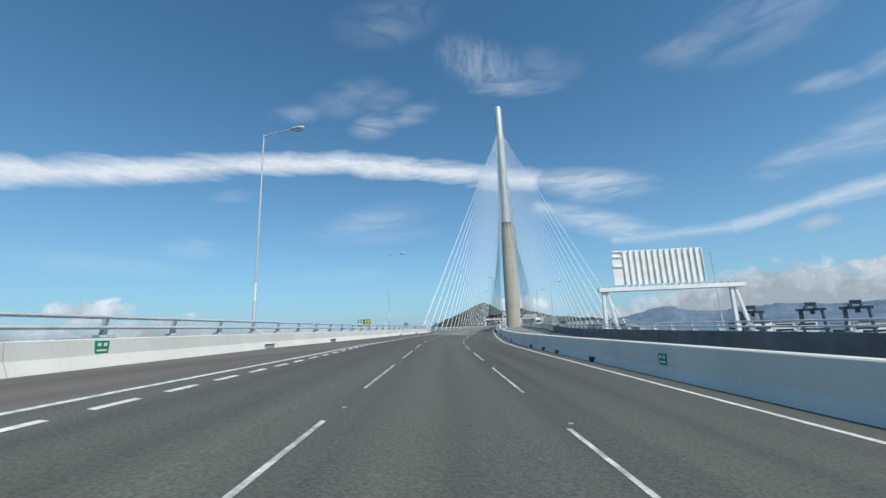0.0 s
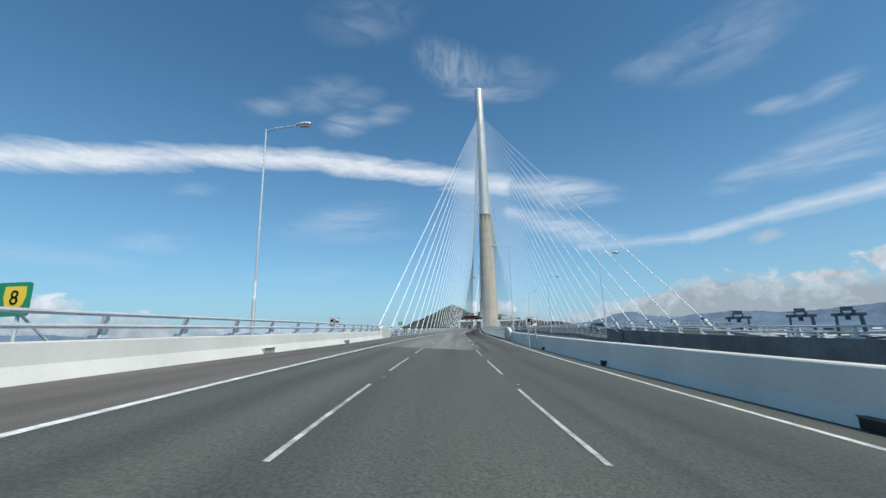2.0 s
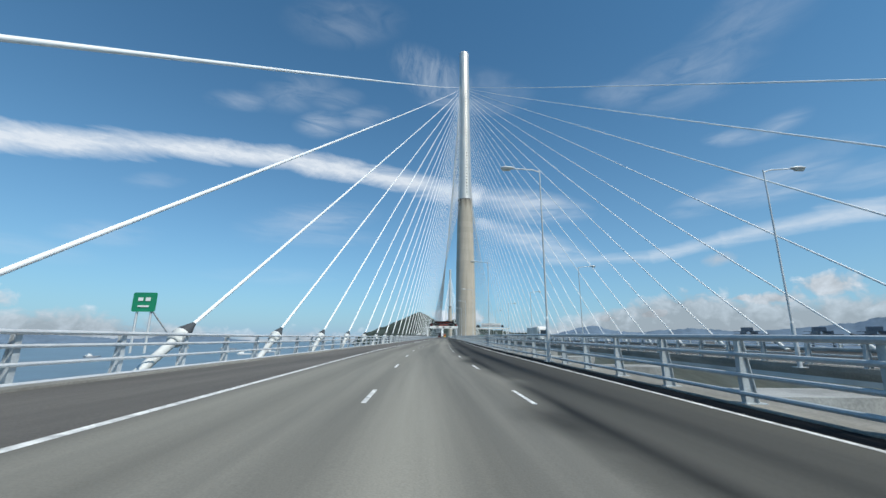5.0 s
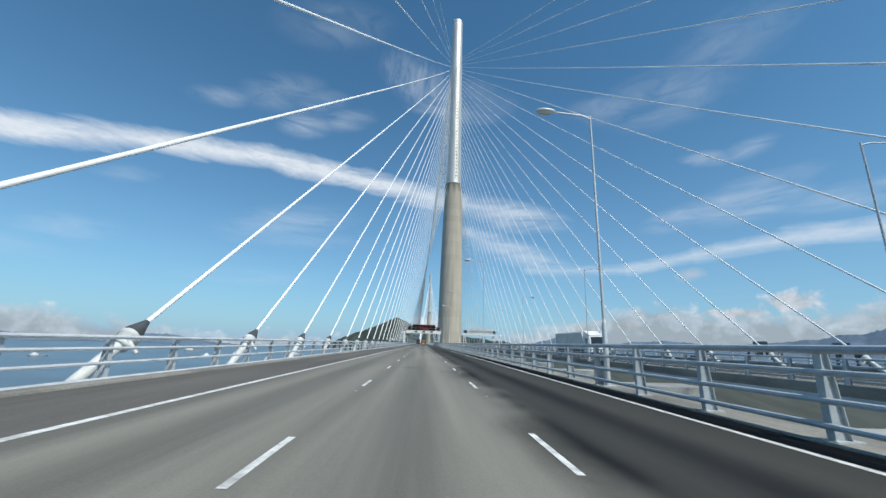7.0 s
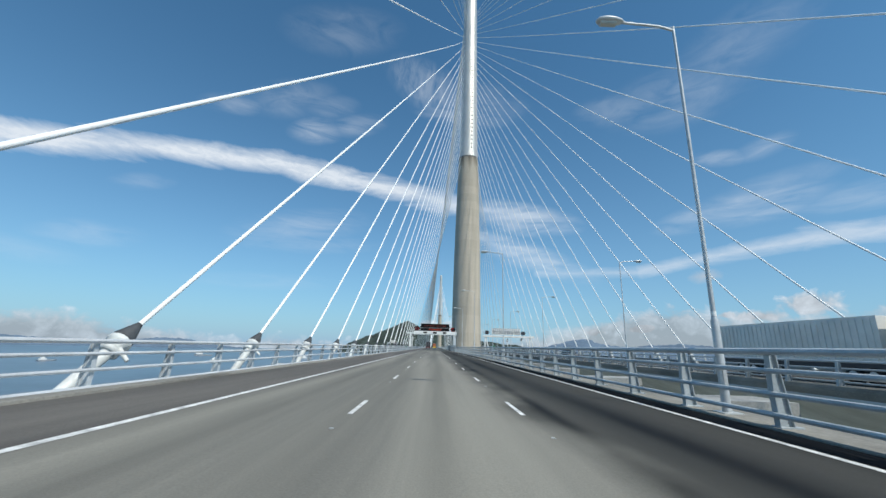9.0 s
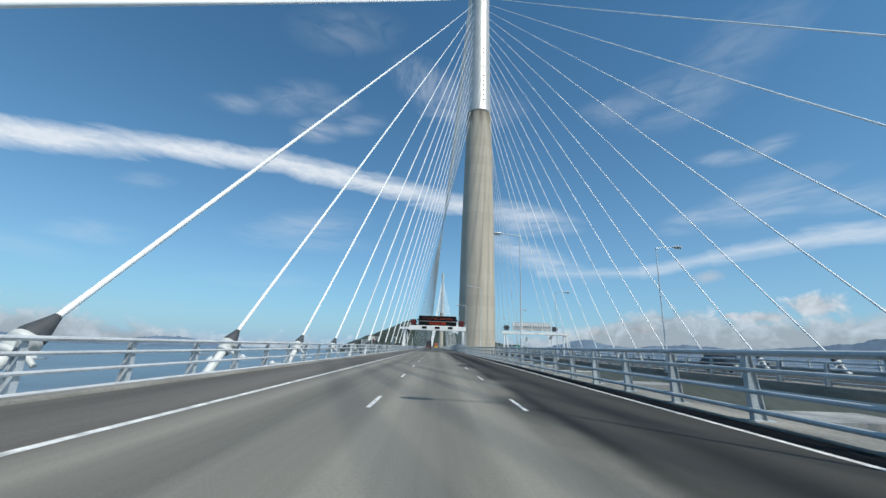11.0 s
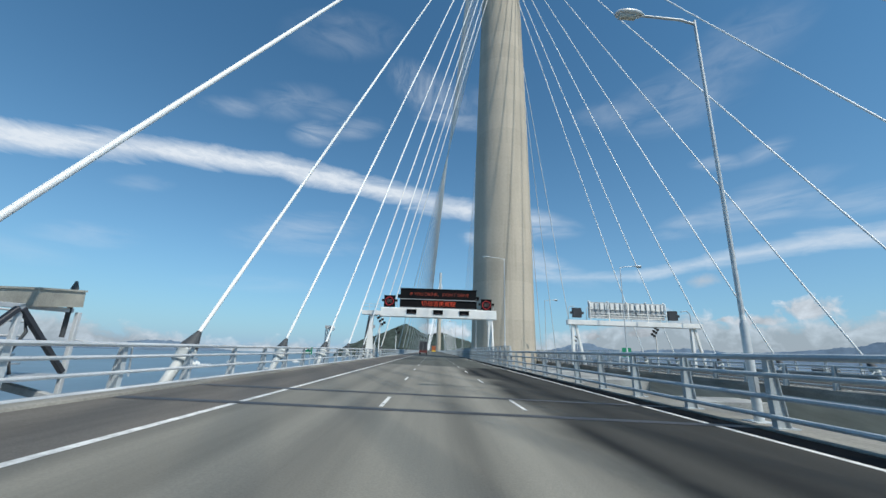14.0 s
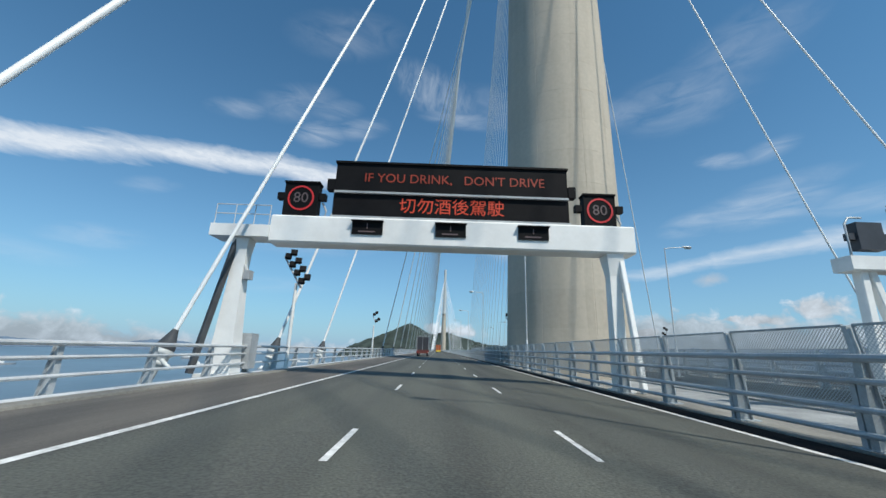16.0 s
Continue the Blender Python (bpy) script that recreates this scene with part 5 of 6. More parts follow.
# ---- mesh screens by the tower ----
def screens(line, gnd, side, y0, count, label, rise):
    t = thing("mesh_screen", (line(y0), y0, 0.2), label, "mesh screen")
    curve = lambda u: side * (0.36 - 0.30 * max(0.0, u - 0.30) ** 1.5)
    for k in range(count):
        ya, yb = y0 + k * 3.127, y0 + (k + 1) * 3.127
        x = line(ya)
        z = gnd(ya, x) + 0.25
        h = rise
        pst = Shape()
        pts = [(x + curve(u), ya, z + h * u) for u in (0, 0.25, 0.5, 0.75, 1.0)]
        for a, b in zip(pts, pts[1:]):
            pst.bar(a, b, 0.10, 0.20)
        part("screen_post", pst, M_POSTL, t)
        part("post_bracket", Shape().box((x + side * 0.12 - 0.10, ya - 0.05, z - 0.22), (x + side * 0.12 + 0.26, ya + 0.05, z + 0.95)).box((x + side * 0.12 - 0.18, ya - 0.16, z - 0.30), (x + side * 0.12 + 0.32, ya + 0.16, z - 0.18)), M_GREYP, t, "dark grey bolted bracket")
        fr = Shape()
        for u in (0.16, 1.0):
            fr.bar((x + curve(u), ya + 0.1, z + h * u), (x + curve(u), yb - 0.1, z + h * u), 0.05, 0.05)
        for y in (ya + 0.10, yb - 0.10):
            pp = [(x + curve(u), y, z + h * u) for u in (0.16, 0.45, 0.72, 1.0)]
            for a, b in zip(pp, pp[1:]):
                fr.bar(a, b, 0.045, 0.045)
        part("panel_frame", fr, M_POST, t)
        near = ya < -15
        ms = Shape()
        pitch, wdt = (0.075, 0.0105) if near else (0.16, 0.024)
        w, hh = yb - ya - 0.2, h * 0.84
        for lean in (-1, 1):
            c = -hh if lean > 0 else 0.0
            while c < (w if lean > 0 else w + hh):
                # a wire crosses the panel at 45 degrees, following its curve
                row = []
                for j in range(5):
                    v = hh * j / 4
                    y = c + lean * v
                    row.append((y, v))
                for (y0_, v0), (y1_, v1) in zip(row, row[1:]):
                    lo, hi = 0.0, 1.0
                    for bound, sgn in ((0.0, 1), (w, -1)):
                        d0, d1 = sgn * (y0_ - bound), sgn * (y1_ - bound)
                        if d0 < 0 and d1 < 0:
                            lo, hi = 1.0, 0.0
                        elif d0 < 0:
                            lo = max(lo, d0 / (d0 - d1))
                        elif d1 < 0:
                            hi = min(hi, d0 / (d0 - d1))
                    if hi - lo < 0.02:
                        continue
                    pts = []
                    for f in (lo, hi):
                        y, v = y0_ + (y1_ - y0_) * f, v0 + (v1 - v0) * f
                        pts.append((x + curve(0.16 + v / h) + 0.004 * lean, ya + 0.1 + y, z + h * 0.16 + v))
                    (ax, ay, az), (bx, by, bz) = pts
                    ms.add([(ax, ay - wdt, az), (ax, ay + wdt, az), (bx, by + wdt, bz), (bx, by - wdt, bz)], [(0, 1, 2, 3)])
                c += pitch
        if ms.v:
            part("mesh_panel", ms, M_MESH, t, "woven steel mesh")
    return t


screens(lambda y: lane(y) + 8.9, ground, 1, -44.75, 29, "grey steel mesh screens curving over behind the inner railing", 1.95)
screens(inner, ground_r, -1, -38.5, 22, "grey steel mesh screens along the opposite deck by the tower", 2.0)

# ---- signs ----
def plate_sign(name, x, y, z, w, h, mat, label, edge=None, legs=True, base=0.9):
    """A rectangular sign with rounded corners, facing the traffic."""
    t = thing(name, (x, y, base), label, "road sign")
    n = 5
    r = min(w, h) * 0.10
    out = []
    for cx, cz, a0 in ((w / 2 - r, h / 2 - r, 0), (-w / 2 + r, h / 2 - r, 90), (-w / 2 + r, -h / 2 + r, 180), (w / 2 - r, -h / 2 + r, 270)):
        for k in range(n):
            a = radians(a0 + 90 * k / (n - 1))
            out.append((cx + r * math.cos(a), cz + r * math.sin(a)))
    m = len(out)
    sh = Shape().add([(x + a, y + d, z + b) for d in (0, 0.03) for a, b in out], [tuple(range(m)), tuple(range(2 * m - 1, m - 1, -1))] + [(i, (i + 1) % m, m + (i + 1) % m, m + i) for i in range(m)])
    pl = part("sign_plate", sh, mat, t)
    if edge:
        s2 = Shape().add([(x + a * f, y + d, z + b * f2) for d in (-0.006, 0.0) for f, f2 in ((1.0, 1.0), (1 - 0.10 * h / w, 0.90)) for a, b in out],
                         [(i, (i + 1) % m, m + (i + 1) % m, m + i) for i in range(m)])
        part("sign_border", s2, edge, pl)
    if legs:
        for e in (-0.3, 0.3):
            part("sign_post", Shape().tube([(x + e * w, y + 0.07, base - 0.6), (x + e * w, y + 0.07, z + h * 0.3)], 0.04, 8), M_POLE, t)
        part("brace", Shape().bar((x + 0.3 * w, y + 0.08, z - h * 0.4), (x + 0.3 * w, y + 1.2, base), 0.05, 0.05), M_POLE, t)
    return t, pl


yy = -318.1
xx, zz = -19.72, 2.37
sg8, pl8 = plate_sign("route_sign", xx, yy, zz, 1.66, 0.82, M_GREEN, "green route sign with a white panel and a yellow shield", base=1.0)
part("pictogram_panel", Shape().box((xx - 0.72, yy - 0.012, zz - 0.30), (xx - 0.16, yy - 0.002, zz + 0.30)), M_WHITE, pl8)
pic = Shape().box((xx - 0.60, yy - 0.02, zz + 0.02), (xx - 0.28, yy - 0.013, zz + 0.09)).box((xx - 0.54, yy - 0.02, zz - 0.24), (xx - 0.49, yy - 0.013, zz + 0.20)).box((xx - 0.40, yy - 0.02, zz - 0.24), (xx - 0.35, yy - 0.013, zz + 0.20)).box((xx - 0.56, yy - 0.02, zz + 0.14), (xx - 0.32, yy - 0.013, zz + 0.20))
part("pictogram", pic, M_RED, pl8)
shd = [(-0.28, 0.31), (0.28, 0.31), (0.30, 0.05), (0.24, -0.14), (0.10, -0.27), (0, -0.32), (-0.10, -0.27), (-0.24, -0.14), (-0.30, 0.05)]
part("shield", Shape().add([(xx + 0.42 + a, yy + d, zz + b) for d in (-0.012, -0.002) for a, b in shd], [tuple(range(9)), tuple(range(17, 8, -1))] + [(i, (i + 1) % 9, 9 + (i + 1) % 9, 9 + i) for i in range(9)]), M_YELLOW, pl8, "yellow shield")
panel_text("8", 0.50, xx + 0.42, yy - 0.02, zz + 0.02, M_BLACK, pl8)

# red hydrant behind the parapet
hx, hy = kerb(-337.3) - 0.75, -337.3
hz = ground(hy, hx)
hyd = thing("fire_hydrant", (hx, hy, hz), "small red fire hydrant behind the parapet rail", "hydrant")
part("riser", Shape().tube([(hx, hy, hz - 0.1), (hx, hy, hz + 0.85), (hx, hy, hz + 1.0)], [0.05, 0.05, 0.07], 10), M_RED, hyd)
part("outlet", Shape().tube([(hx - 0.16, hy, hz + 0.90), (hx - 0.1, hy, hz + 0.90), (hx + 0.1, hy, hz + 0.92), (hx + 0.17, hy, hz + 0.92)], [0.07, 0.055, 0.055, 0.07], 10), M_RED, hyd)
part("hand_wheel", Shape().tube([(hx, hy, hz + 1.0), (hx, hy, hz + 1.03)], [0.10, 0.10], 12), M_RED, hyd)


def camera_sign(x, y, z, base, label):
    t, pl = plate_sign("camera_sign", x, y, z, 0.98, 0.78, M_WHITE, label, M_RED, base=base)
    f = y - 0.008
    part("camera_body", Shape().box((x - 0.37, f - .006, z - 0.28), (x + 0.08, f, z + 0.28)), M_BLACK, pl)
    part("camera_lens", ring(x - 0.18, f - 0.03, z - 0.10, 0.11, 0.045, 20), M_WHITE, pl)
    part("camera_lens", ring(x - 0.03, f - 0.03, z + 0.13, 0.06, 0.025, 16), M_WHITE, pl)
    b = Shape()
    for k in range(3):
        b.box((x + 0.13 + 0.065 * k, f - .006, z - 0.18 + 0.03 * k), (x + 0.17 + 0.065 * k, f, z + 0.2 - 0.03 * k))
    b.box((x + 0.31, f - .006, z - 0.1), (x + 0.40, f, z + 0.1))
    part("flash_bars", b, M_BLACK, pl)


yc = -291.0
camera_sign(-21.6, yc, 2.25, 0.9, "white speed camera sign with a red border behind the parapet")
yc = -292.2
camera_sign(-3.7, yc, 1.76, -0.2, "white speed camera sign with a red border in the gap")
t, pl = plate_sign("distance_sign", -23.6, -250.5, 2.58, 0.85, 0.68, M_GREEN, "small green marker sign on the railing", base=1.4)
part("unreadable_marks", Shape().box((-23.82, -250.52, 2.62), (-23.65, -250.505, 2.74)).box((-23.55, -250.52, 2.62), (-23.38, -250.505, 2.74)).box((-23.8, -250.52, 2.40), (-23.4, -250.505, 2.46)), M_WHITE, pl)
t, pl = plate_sign("distance_sign", -23.38, -57.3, 1.18, 0.60, 0.48, M_GREEN, "small green marker sign on the railing", base=0.7)
part("unreadable_marks", Shape().box((-23.60, -57.32, 1.22), (-23.43, -57.305, 1.34)).box((-23.33, -57.32, 1.22), (-23.16, -57.305, 1.34)).box((-23.58, -57.32, 1.04), (-23.18, -57.305, 1.10)), M_WHITE, pl)
plate_sign("distance_sign", 7.3, -40.6, 1.95, 1.05, 1.0, M_GREEN, "green marker sign seen from behind on the far railing", base=1.2)


def number_plate(line, y, z, face, label):
    """A small green marker plate on a parapet face, turned with the road; its figures are bars."""
    x = line(y)
    t = thing("marker_plate", (x, y, z), label, "marker plate")
    m = Matrix.Translation((x, y, z)) @ pose(0, 0, 0, 0, 0, math.degrees(math.atan2(line(y - 0.5) - line(y + 0.5), 1.0)))
    part("plate", Shape().box((-0.02, -0.22, -0.18), (0.02, 0.22, 0.18), m), M_GREEN, t)
    f0, f1 = sorted((face * 0.018, face * 0.024))
    part("unreadable_marks", Shape().box((f0, -0.16, 0.03), (f1, -0.04, 0.12), m).box((f0, 0.04, 0.03), (f1, 0.16, 0.12), m).box((f0, -0.17, -0.11), (f1, 0.17, -0.06), m), M_WHITE, t)


yp = -355.52
number_plate(lambda y: kerb(y) - 0.225, yp, ground(yp, kerb(yp)) + 0.55, 1, "small green marker plate on the pale parapet")
yp = -350.85
number_plate(lambda y: lane(y) + 9.075, yp, ground(yp, lane(yp) + 9) + 0.57, -1, "small green marker plate on the shaded parapet")
# name plate on the end block: its writing cannot be read
yb = -275.0
np_ = thing("name_plate", (kerb(yb) - 0.18, yb, 1.3), "small grey framed plate on the concrete end block", "plate")
wall = Matrix.Translation((kerb(yb) - 0.18, yb, 0)) @ pose(0, 0, 0, 0, 0, math.degrees(math.atan2(kerb(yb - 0.5) - kerb(yb + 0.5), 1.0)))
part("plate", Shape().box((-0.03, -0.55, 1.20), (0.018, 0.55, 1.52), wall), M_GREYP, np_)
part("face", Shape().box((-0.02, -0.51, 1.24), (0.024, 0.51, 1.48), wall), M_CONC, np_)
mk = Shape()
for k in range(5):
    mk.box((0.02, -0.40 + 0.18 * k, 1.31), (0.028, -0.29 + 0.18 * k, 1.41), wall)
part("unreadable_marks", mk, M_GREYP, np_)

# drain scuppers at the foot of the parapets
def scupper(x, y, z, side, mat, half):
    t = thing("drain_box", (x, y, z), "drain inlet box at the foot of the parapet", "drain", "drain inlets")
    part("box", Shape().box((x - 0.02 * side, y - half, z - 0.02), (x + 0.24 * side, y + half, z + 0.22)), mat, t)
    part("lip", Shape().bar((x - 0.03 * side, y - half, z + 0.22), (x - 0.03 * side, y + half, z + 0.22), 0.04, 0.03), M_CONCD, t)
    if mat is M_KERB:
        part("opening", Shape().box((x - 0.03 * side, y - half * 0.8, z + 0.02), (x - 0.015 * side, y + half * 0.8, z + 0.15)), M_KERB, t)


for y in (-345.0, -331.9, -319.0, -307.3, -295.0):
    x = lane(y) + 8.88
    scupper(x, y, ground(y, x), 1, M_KERB, 0.26)
for y in (-339.3, -336.0):
    x = lane(y) + 8.88
    scupper(x, y, ground(y, x), 1, M_CONCD, 0.34)
for y in (-345.6, -335.6, -310.0, -298.2):
    x = kerb(y) + 0.02
    scupper(x, y, ground(y, x), -1, M_SLAB, 0.42)
# ---- maintenance platform and lattice mast outside the railing ----
mp_ = thing("maintenance_platform", (-25.3, -77.3, -1.0), "grey steel maintenance platform with boxes outside the railing", "platform")
X0, X1 = -26.5, -24.75
for y in (-80.2, -77.3, -74.4):
    part("support_beam", Shape().bar((X0, y, 0.36), (-23.3, y, -0.30), 0.16, 0.2), M_GREYP, mp_)
part("deck_plate", Shape().box((X0, -80.8, 0.42), (X1, -73.8, 0.52)), M_GREYP, mp_)
part("side_panel", Shape().box((X0 - 0.04, -79.0, 0.55), (X0, -75.6, 1.6)), M_TRUCKD, mp_, "dark weathered board")
for y in (-80.6, -78.9, -77.2, -75.6, -74.0):
    part("upright", Shape().bar((X1 - .05, y, -0.6), (X1 - .05, y, 2.2), 0.12, 0.12), M_RAILL, mp_)
    part("upright", Shape().bar((X0 + .05, y, 0.5), (X0 + .05, y, 2.2), 0.10, 0.10), M_RAILL, mp_)
for z in (1.0, 1.5, 1.9, 2.2):
    part("hand_rail", Shape().tube([(X1 - .05, -80.8, z), (X1 - .05, -77.0, z)], 0.035, 6), M_RAILL, mp_)
    part("hand_rail", Shape().tube([(X0 + .05, -80.8, z), (X0 + .05, -73.8, z)], 0.035, 6), M_RAILL, mp_)
for ya, yb in ((-77.1, -75.7), (-74.1, -75.6), (-78.8, -77.3), (-80.5, -79.0)):
    part("diagonal", Shape().bar((X1, ya, 0.6), (X1, yb, 2.15), 0.13, 0.13), M_TRUCKD, mp_)
    part("diagonal", Shape().bar((X0 + .1, yb, 0.6), (X0 + .1, ya, 2.15), 0.10, 0.10), M_POLE, mp_)
tilt = pose(-25.2, -74.7, 2.52, 5, 0, 0)
part("equipment_box", Shape().box((-0.55, -0.66, -0.23), (0.5, 0.66, 0.23), tilt).box((-0.58, -0.69, 0.2), (0.53, 0.69, 0.25), tilt), M_BEIGE, mp_, "beige equipment box")
part("equipment_box", Shape().box((-25.8, -78.6, 2.15), (-24.9, -77.3, 2.78)).box((-25.84, -78.64, 2.74), (-24.86, -77.26, 2.80)), M_CONC, mp_, "pale equipment box")
part("cross_member", Shape().bar((-25.0, -77.2, 2.2), (-25.0, -74.0, 2.25), 0.10, 0.12), M_RAILL, mp_)
part("fender", Shape().box((-25.0, -79.4, 1.9), (-24.7, -78.9, 2.32)), M_RUST, mp_)
for y, h in ((-78.3, 3.2), (-74.1, 3.08)):
    part("signal_mast", Shape().tube([(-25.0, y, 1.5), (-25.0, y, h - 0.75), (-25.0, y, h - 0.72), (-25.0, y, h - 0.5), (-25.0, y, h - 0.45), (-25.0, y, h - 0.2), (-25.0, y, h)], [0.06, 0.06, 0.12, 0.12, 0.08, 0.09, 0.03], 10), M_BOOT, mp_)
for y in (-77.9, -77.5, -76.4, -75.4):
    part("hose", Shape().tube([(-24.9, y, 2.15), (-24.8, y + 0.1, 1.6), (-24.85, y - 0.1, 1.1), (-24.8, y, 0.6)], 0.04, 6), M_BOOT, mp_)
part("rope_rail", Shape().tube([(-25.0, -73.8, 1.45), (-25.0, -71.4, 1.25), (-25.0, -71.3, 0.3)], 0.035, 6), M_RAILL, mp_)

MX, MY = -24.88, -46.9
lm = thing("lattice_mast", (MX, MY, -1.0), "slender steel lattice mast hung with cables outside the railing", "mast")
for dx in (-0.24, 0.24):
    for dy in (-0.24, 0.24):
        part("chord", Shape().bar((MX + dx, MY + dy, -0.8), (MX + dx * 0.8, MY + 0.1 + dy * 0.8, 3.35), 0.05, 0.05), M_POLE, lm)
for k in range(9):
    z = -0.7 + 0.45 * k
    for a, b in (((-.24, -.24), (.24, -.24)), ((.24, -.24), (.24, .24)), ((.24, .24), (-.24, .24)), ((-.24, .24), (-.24, -.24))):
        f = 1 - 0.2 * (z + 0.8) / 4.2
        part("lacing", Shape().bar((MX + a[0] * f, MY + a[1] * f + 0.02 * k * 0.5, z), (MX + b[0] * f, MY + b[1] * f + 0.02 * k * 0.5, z + 0.45), 0.028, 0.028), M_POLE, lm)
for k in range(6):
    pts = [(MX + 0.02 + 0.07 * k - 0.15 + 0.07 * math.sin(3 * z + k), MY - 0.26 + 0.06 * math.cos(2 * z + 2 * k), z) for z in (-0.6, 0.3, 1.0, 1.7, 2.3, 2.8, 3.3)]
    part("hanging_cable", Shape().tube(pts, 0.026, 5), M_BOOT if k % 2 else M_POLE, lm)
for dy in (-0.24, 0.24):
    part("bracket", Shape().bar((MX + 0.24, MY + dy, -0.55), (-23.3, MY + dy, -0.45), 0.12, 0.12), M_POLE, lm)
part("head_box", Shape().box((MX - 0.28, MY - 0.2, 3.2), (MX + 0.3, MY + 0.3, 3.48)), M_GREYP, lm)
part("lantern", Shape().tube([(MX + 0.52, MY, 3.05), (MX + 0.52, MY, 3.1), (MX + 0.52, MY, 3.4), (MX + 0.52, MY, 3.48)], [0.05, 0.10, 0.10, 0.04], 10).bar((MX + 0.2, MY, 3.02), (MX + 0.58, MY, 3.02), 0.05, 0.05), M_WHITE, lm)

# ---- vehicles ----
def wheel(t, x, y, z, r, w):
    ty = part("wheel", Shape().tube([(x - w / 2, y, z), (x - w * 0.4, y, z), (x + w * 0.4, y, z), (x + w / 2, y, z)], [r * 0.9, r, r, r * 0.9], 16), M_TYRE, t)
    part("rim", Shape().tube([(x - w / 2 - 0.01, y, z), (x + w / 2 + 0.01, y, z)], r * 0.55, 12), M_LAMPH, ty)


def box_lorry(x, y, z, length, body, low, label, height=3.9, sgn=1):
    """A rigid lorry seen from the back: chassis, cab, cargo body with door frame, lights and wheels."""
    t = thing("lorry", (x, y, z), label, "lorry")
    L = length * sgn
    fr = y + L
    lo, hi = min(y, y + L * 0.74), max(y, y + L * 0.74)
    part("cargo_body", Shape().box((x - 1.22, lo, z + 1.25), (x + 1.22, hi, z + height)), body, t)
    part("door_frame", Shape().bar((x - 1.2, y - 0.03 * sgn, z + 1.25), (x - 1.2, y - 0.03 * sgn, z + height), 0.1, 0.08).bar((x + 1.2, y - 0.03 * sgn, z + 1.25), (x + 1.2, y - 0.03 * sgn, z + height), 0.1, 0.08).bar((x - 1.2, y - 0.03 * sgn, z + height - 0.05), (x + 1.2, y - 0.03 * sgn, z + height - 0.05), 0.1, 0.08).bar((x, y - 0.03 * sgn, z + 1.25), (x, y - 0.03 * sgn, z + height), 0.06, 0.05), M_GREYP, t)
    part("tail_lift", Shape().box((x - 1.2, min(y - 0.12 * sgn, y), z + 0.55), (x + 1.2, max(y - 0.12 * sgn, y), z + 1.22)), low, t)
    part("chassis", Shape().box((x - 0.9, min(y, fr), z + 0.65), (x + 0.9, max(y, fr), z + 1.2)), M_TRUCKD, t)
    cab = Shape()
    c0, c1 = fr - 0.22 * L, fr
    cab.add([(x + a, q, z + b) for a in (-1.15, 1.15) for q, b in ((c0, 0.7), (c1, 0.7), (c1, 1.7), (c1 - 0.3 * sgn, 2.75), (c0, 2.85))],
            [(0, 1, 2, 3, 4), (9, 8, 7, 6, 5)] + [(i, 5 + i, 5 + (i + 1) % 5, (i + 1) % 5) for i in range(5)])
    part("cab", cab, low, t)
    part("windscreen", Shape().add([(x - 1.02, c1 + 0.012 * sgn, z + 1.75), (x + 1.02, c1 + 0.012 * sgn, z + 1.75), (x + 1.0, c1 - 0.27 * sgn, z + 2.65), (x - 1.0, c1 - 0.27 * sgn, z + 2.65)], [(0, 1, 2, 3)]), M_GLASS, t)
    for e in (-1, 1):
        part("tail_light", Shape().box((x + e * 1.0 - 0.14, min(y - 0.15 * sgn, y - 0.12 * sgn), z + 0.75), (x + e * 1.0 + 0.14, max(y - 0.15 * sgn, y - 0.12 * sgn), z + 0.92)), M_RED, t)
        for f in (0.16, 0.30, 0.86):
            wheel(t, x + e * 1.0, y + L * f, z + 0.5, 0.5, 0.34)
    return t


box_lorry(-17.6, 36.0, ground(36, -17.6) + 0.005, 8.5, M_TRUCKD, M_RUST, "dark box lorry with an orange tail driving ahead on the bridge")
box_lorry(-14.1, 150.0, ground(150, -14.1) + 0.005, 8.0, M_TRUCKO, M_YELLOW, "orange lorry driving far ahead on the bridge")


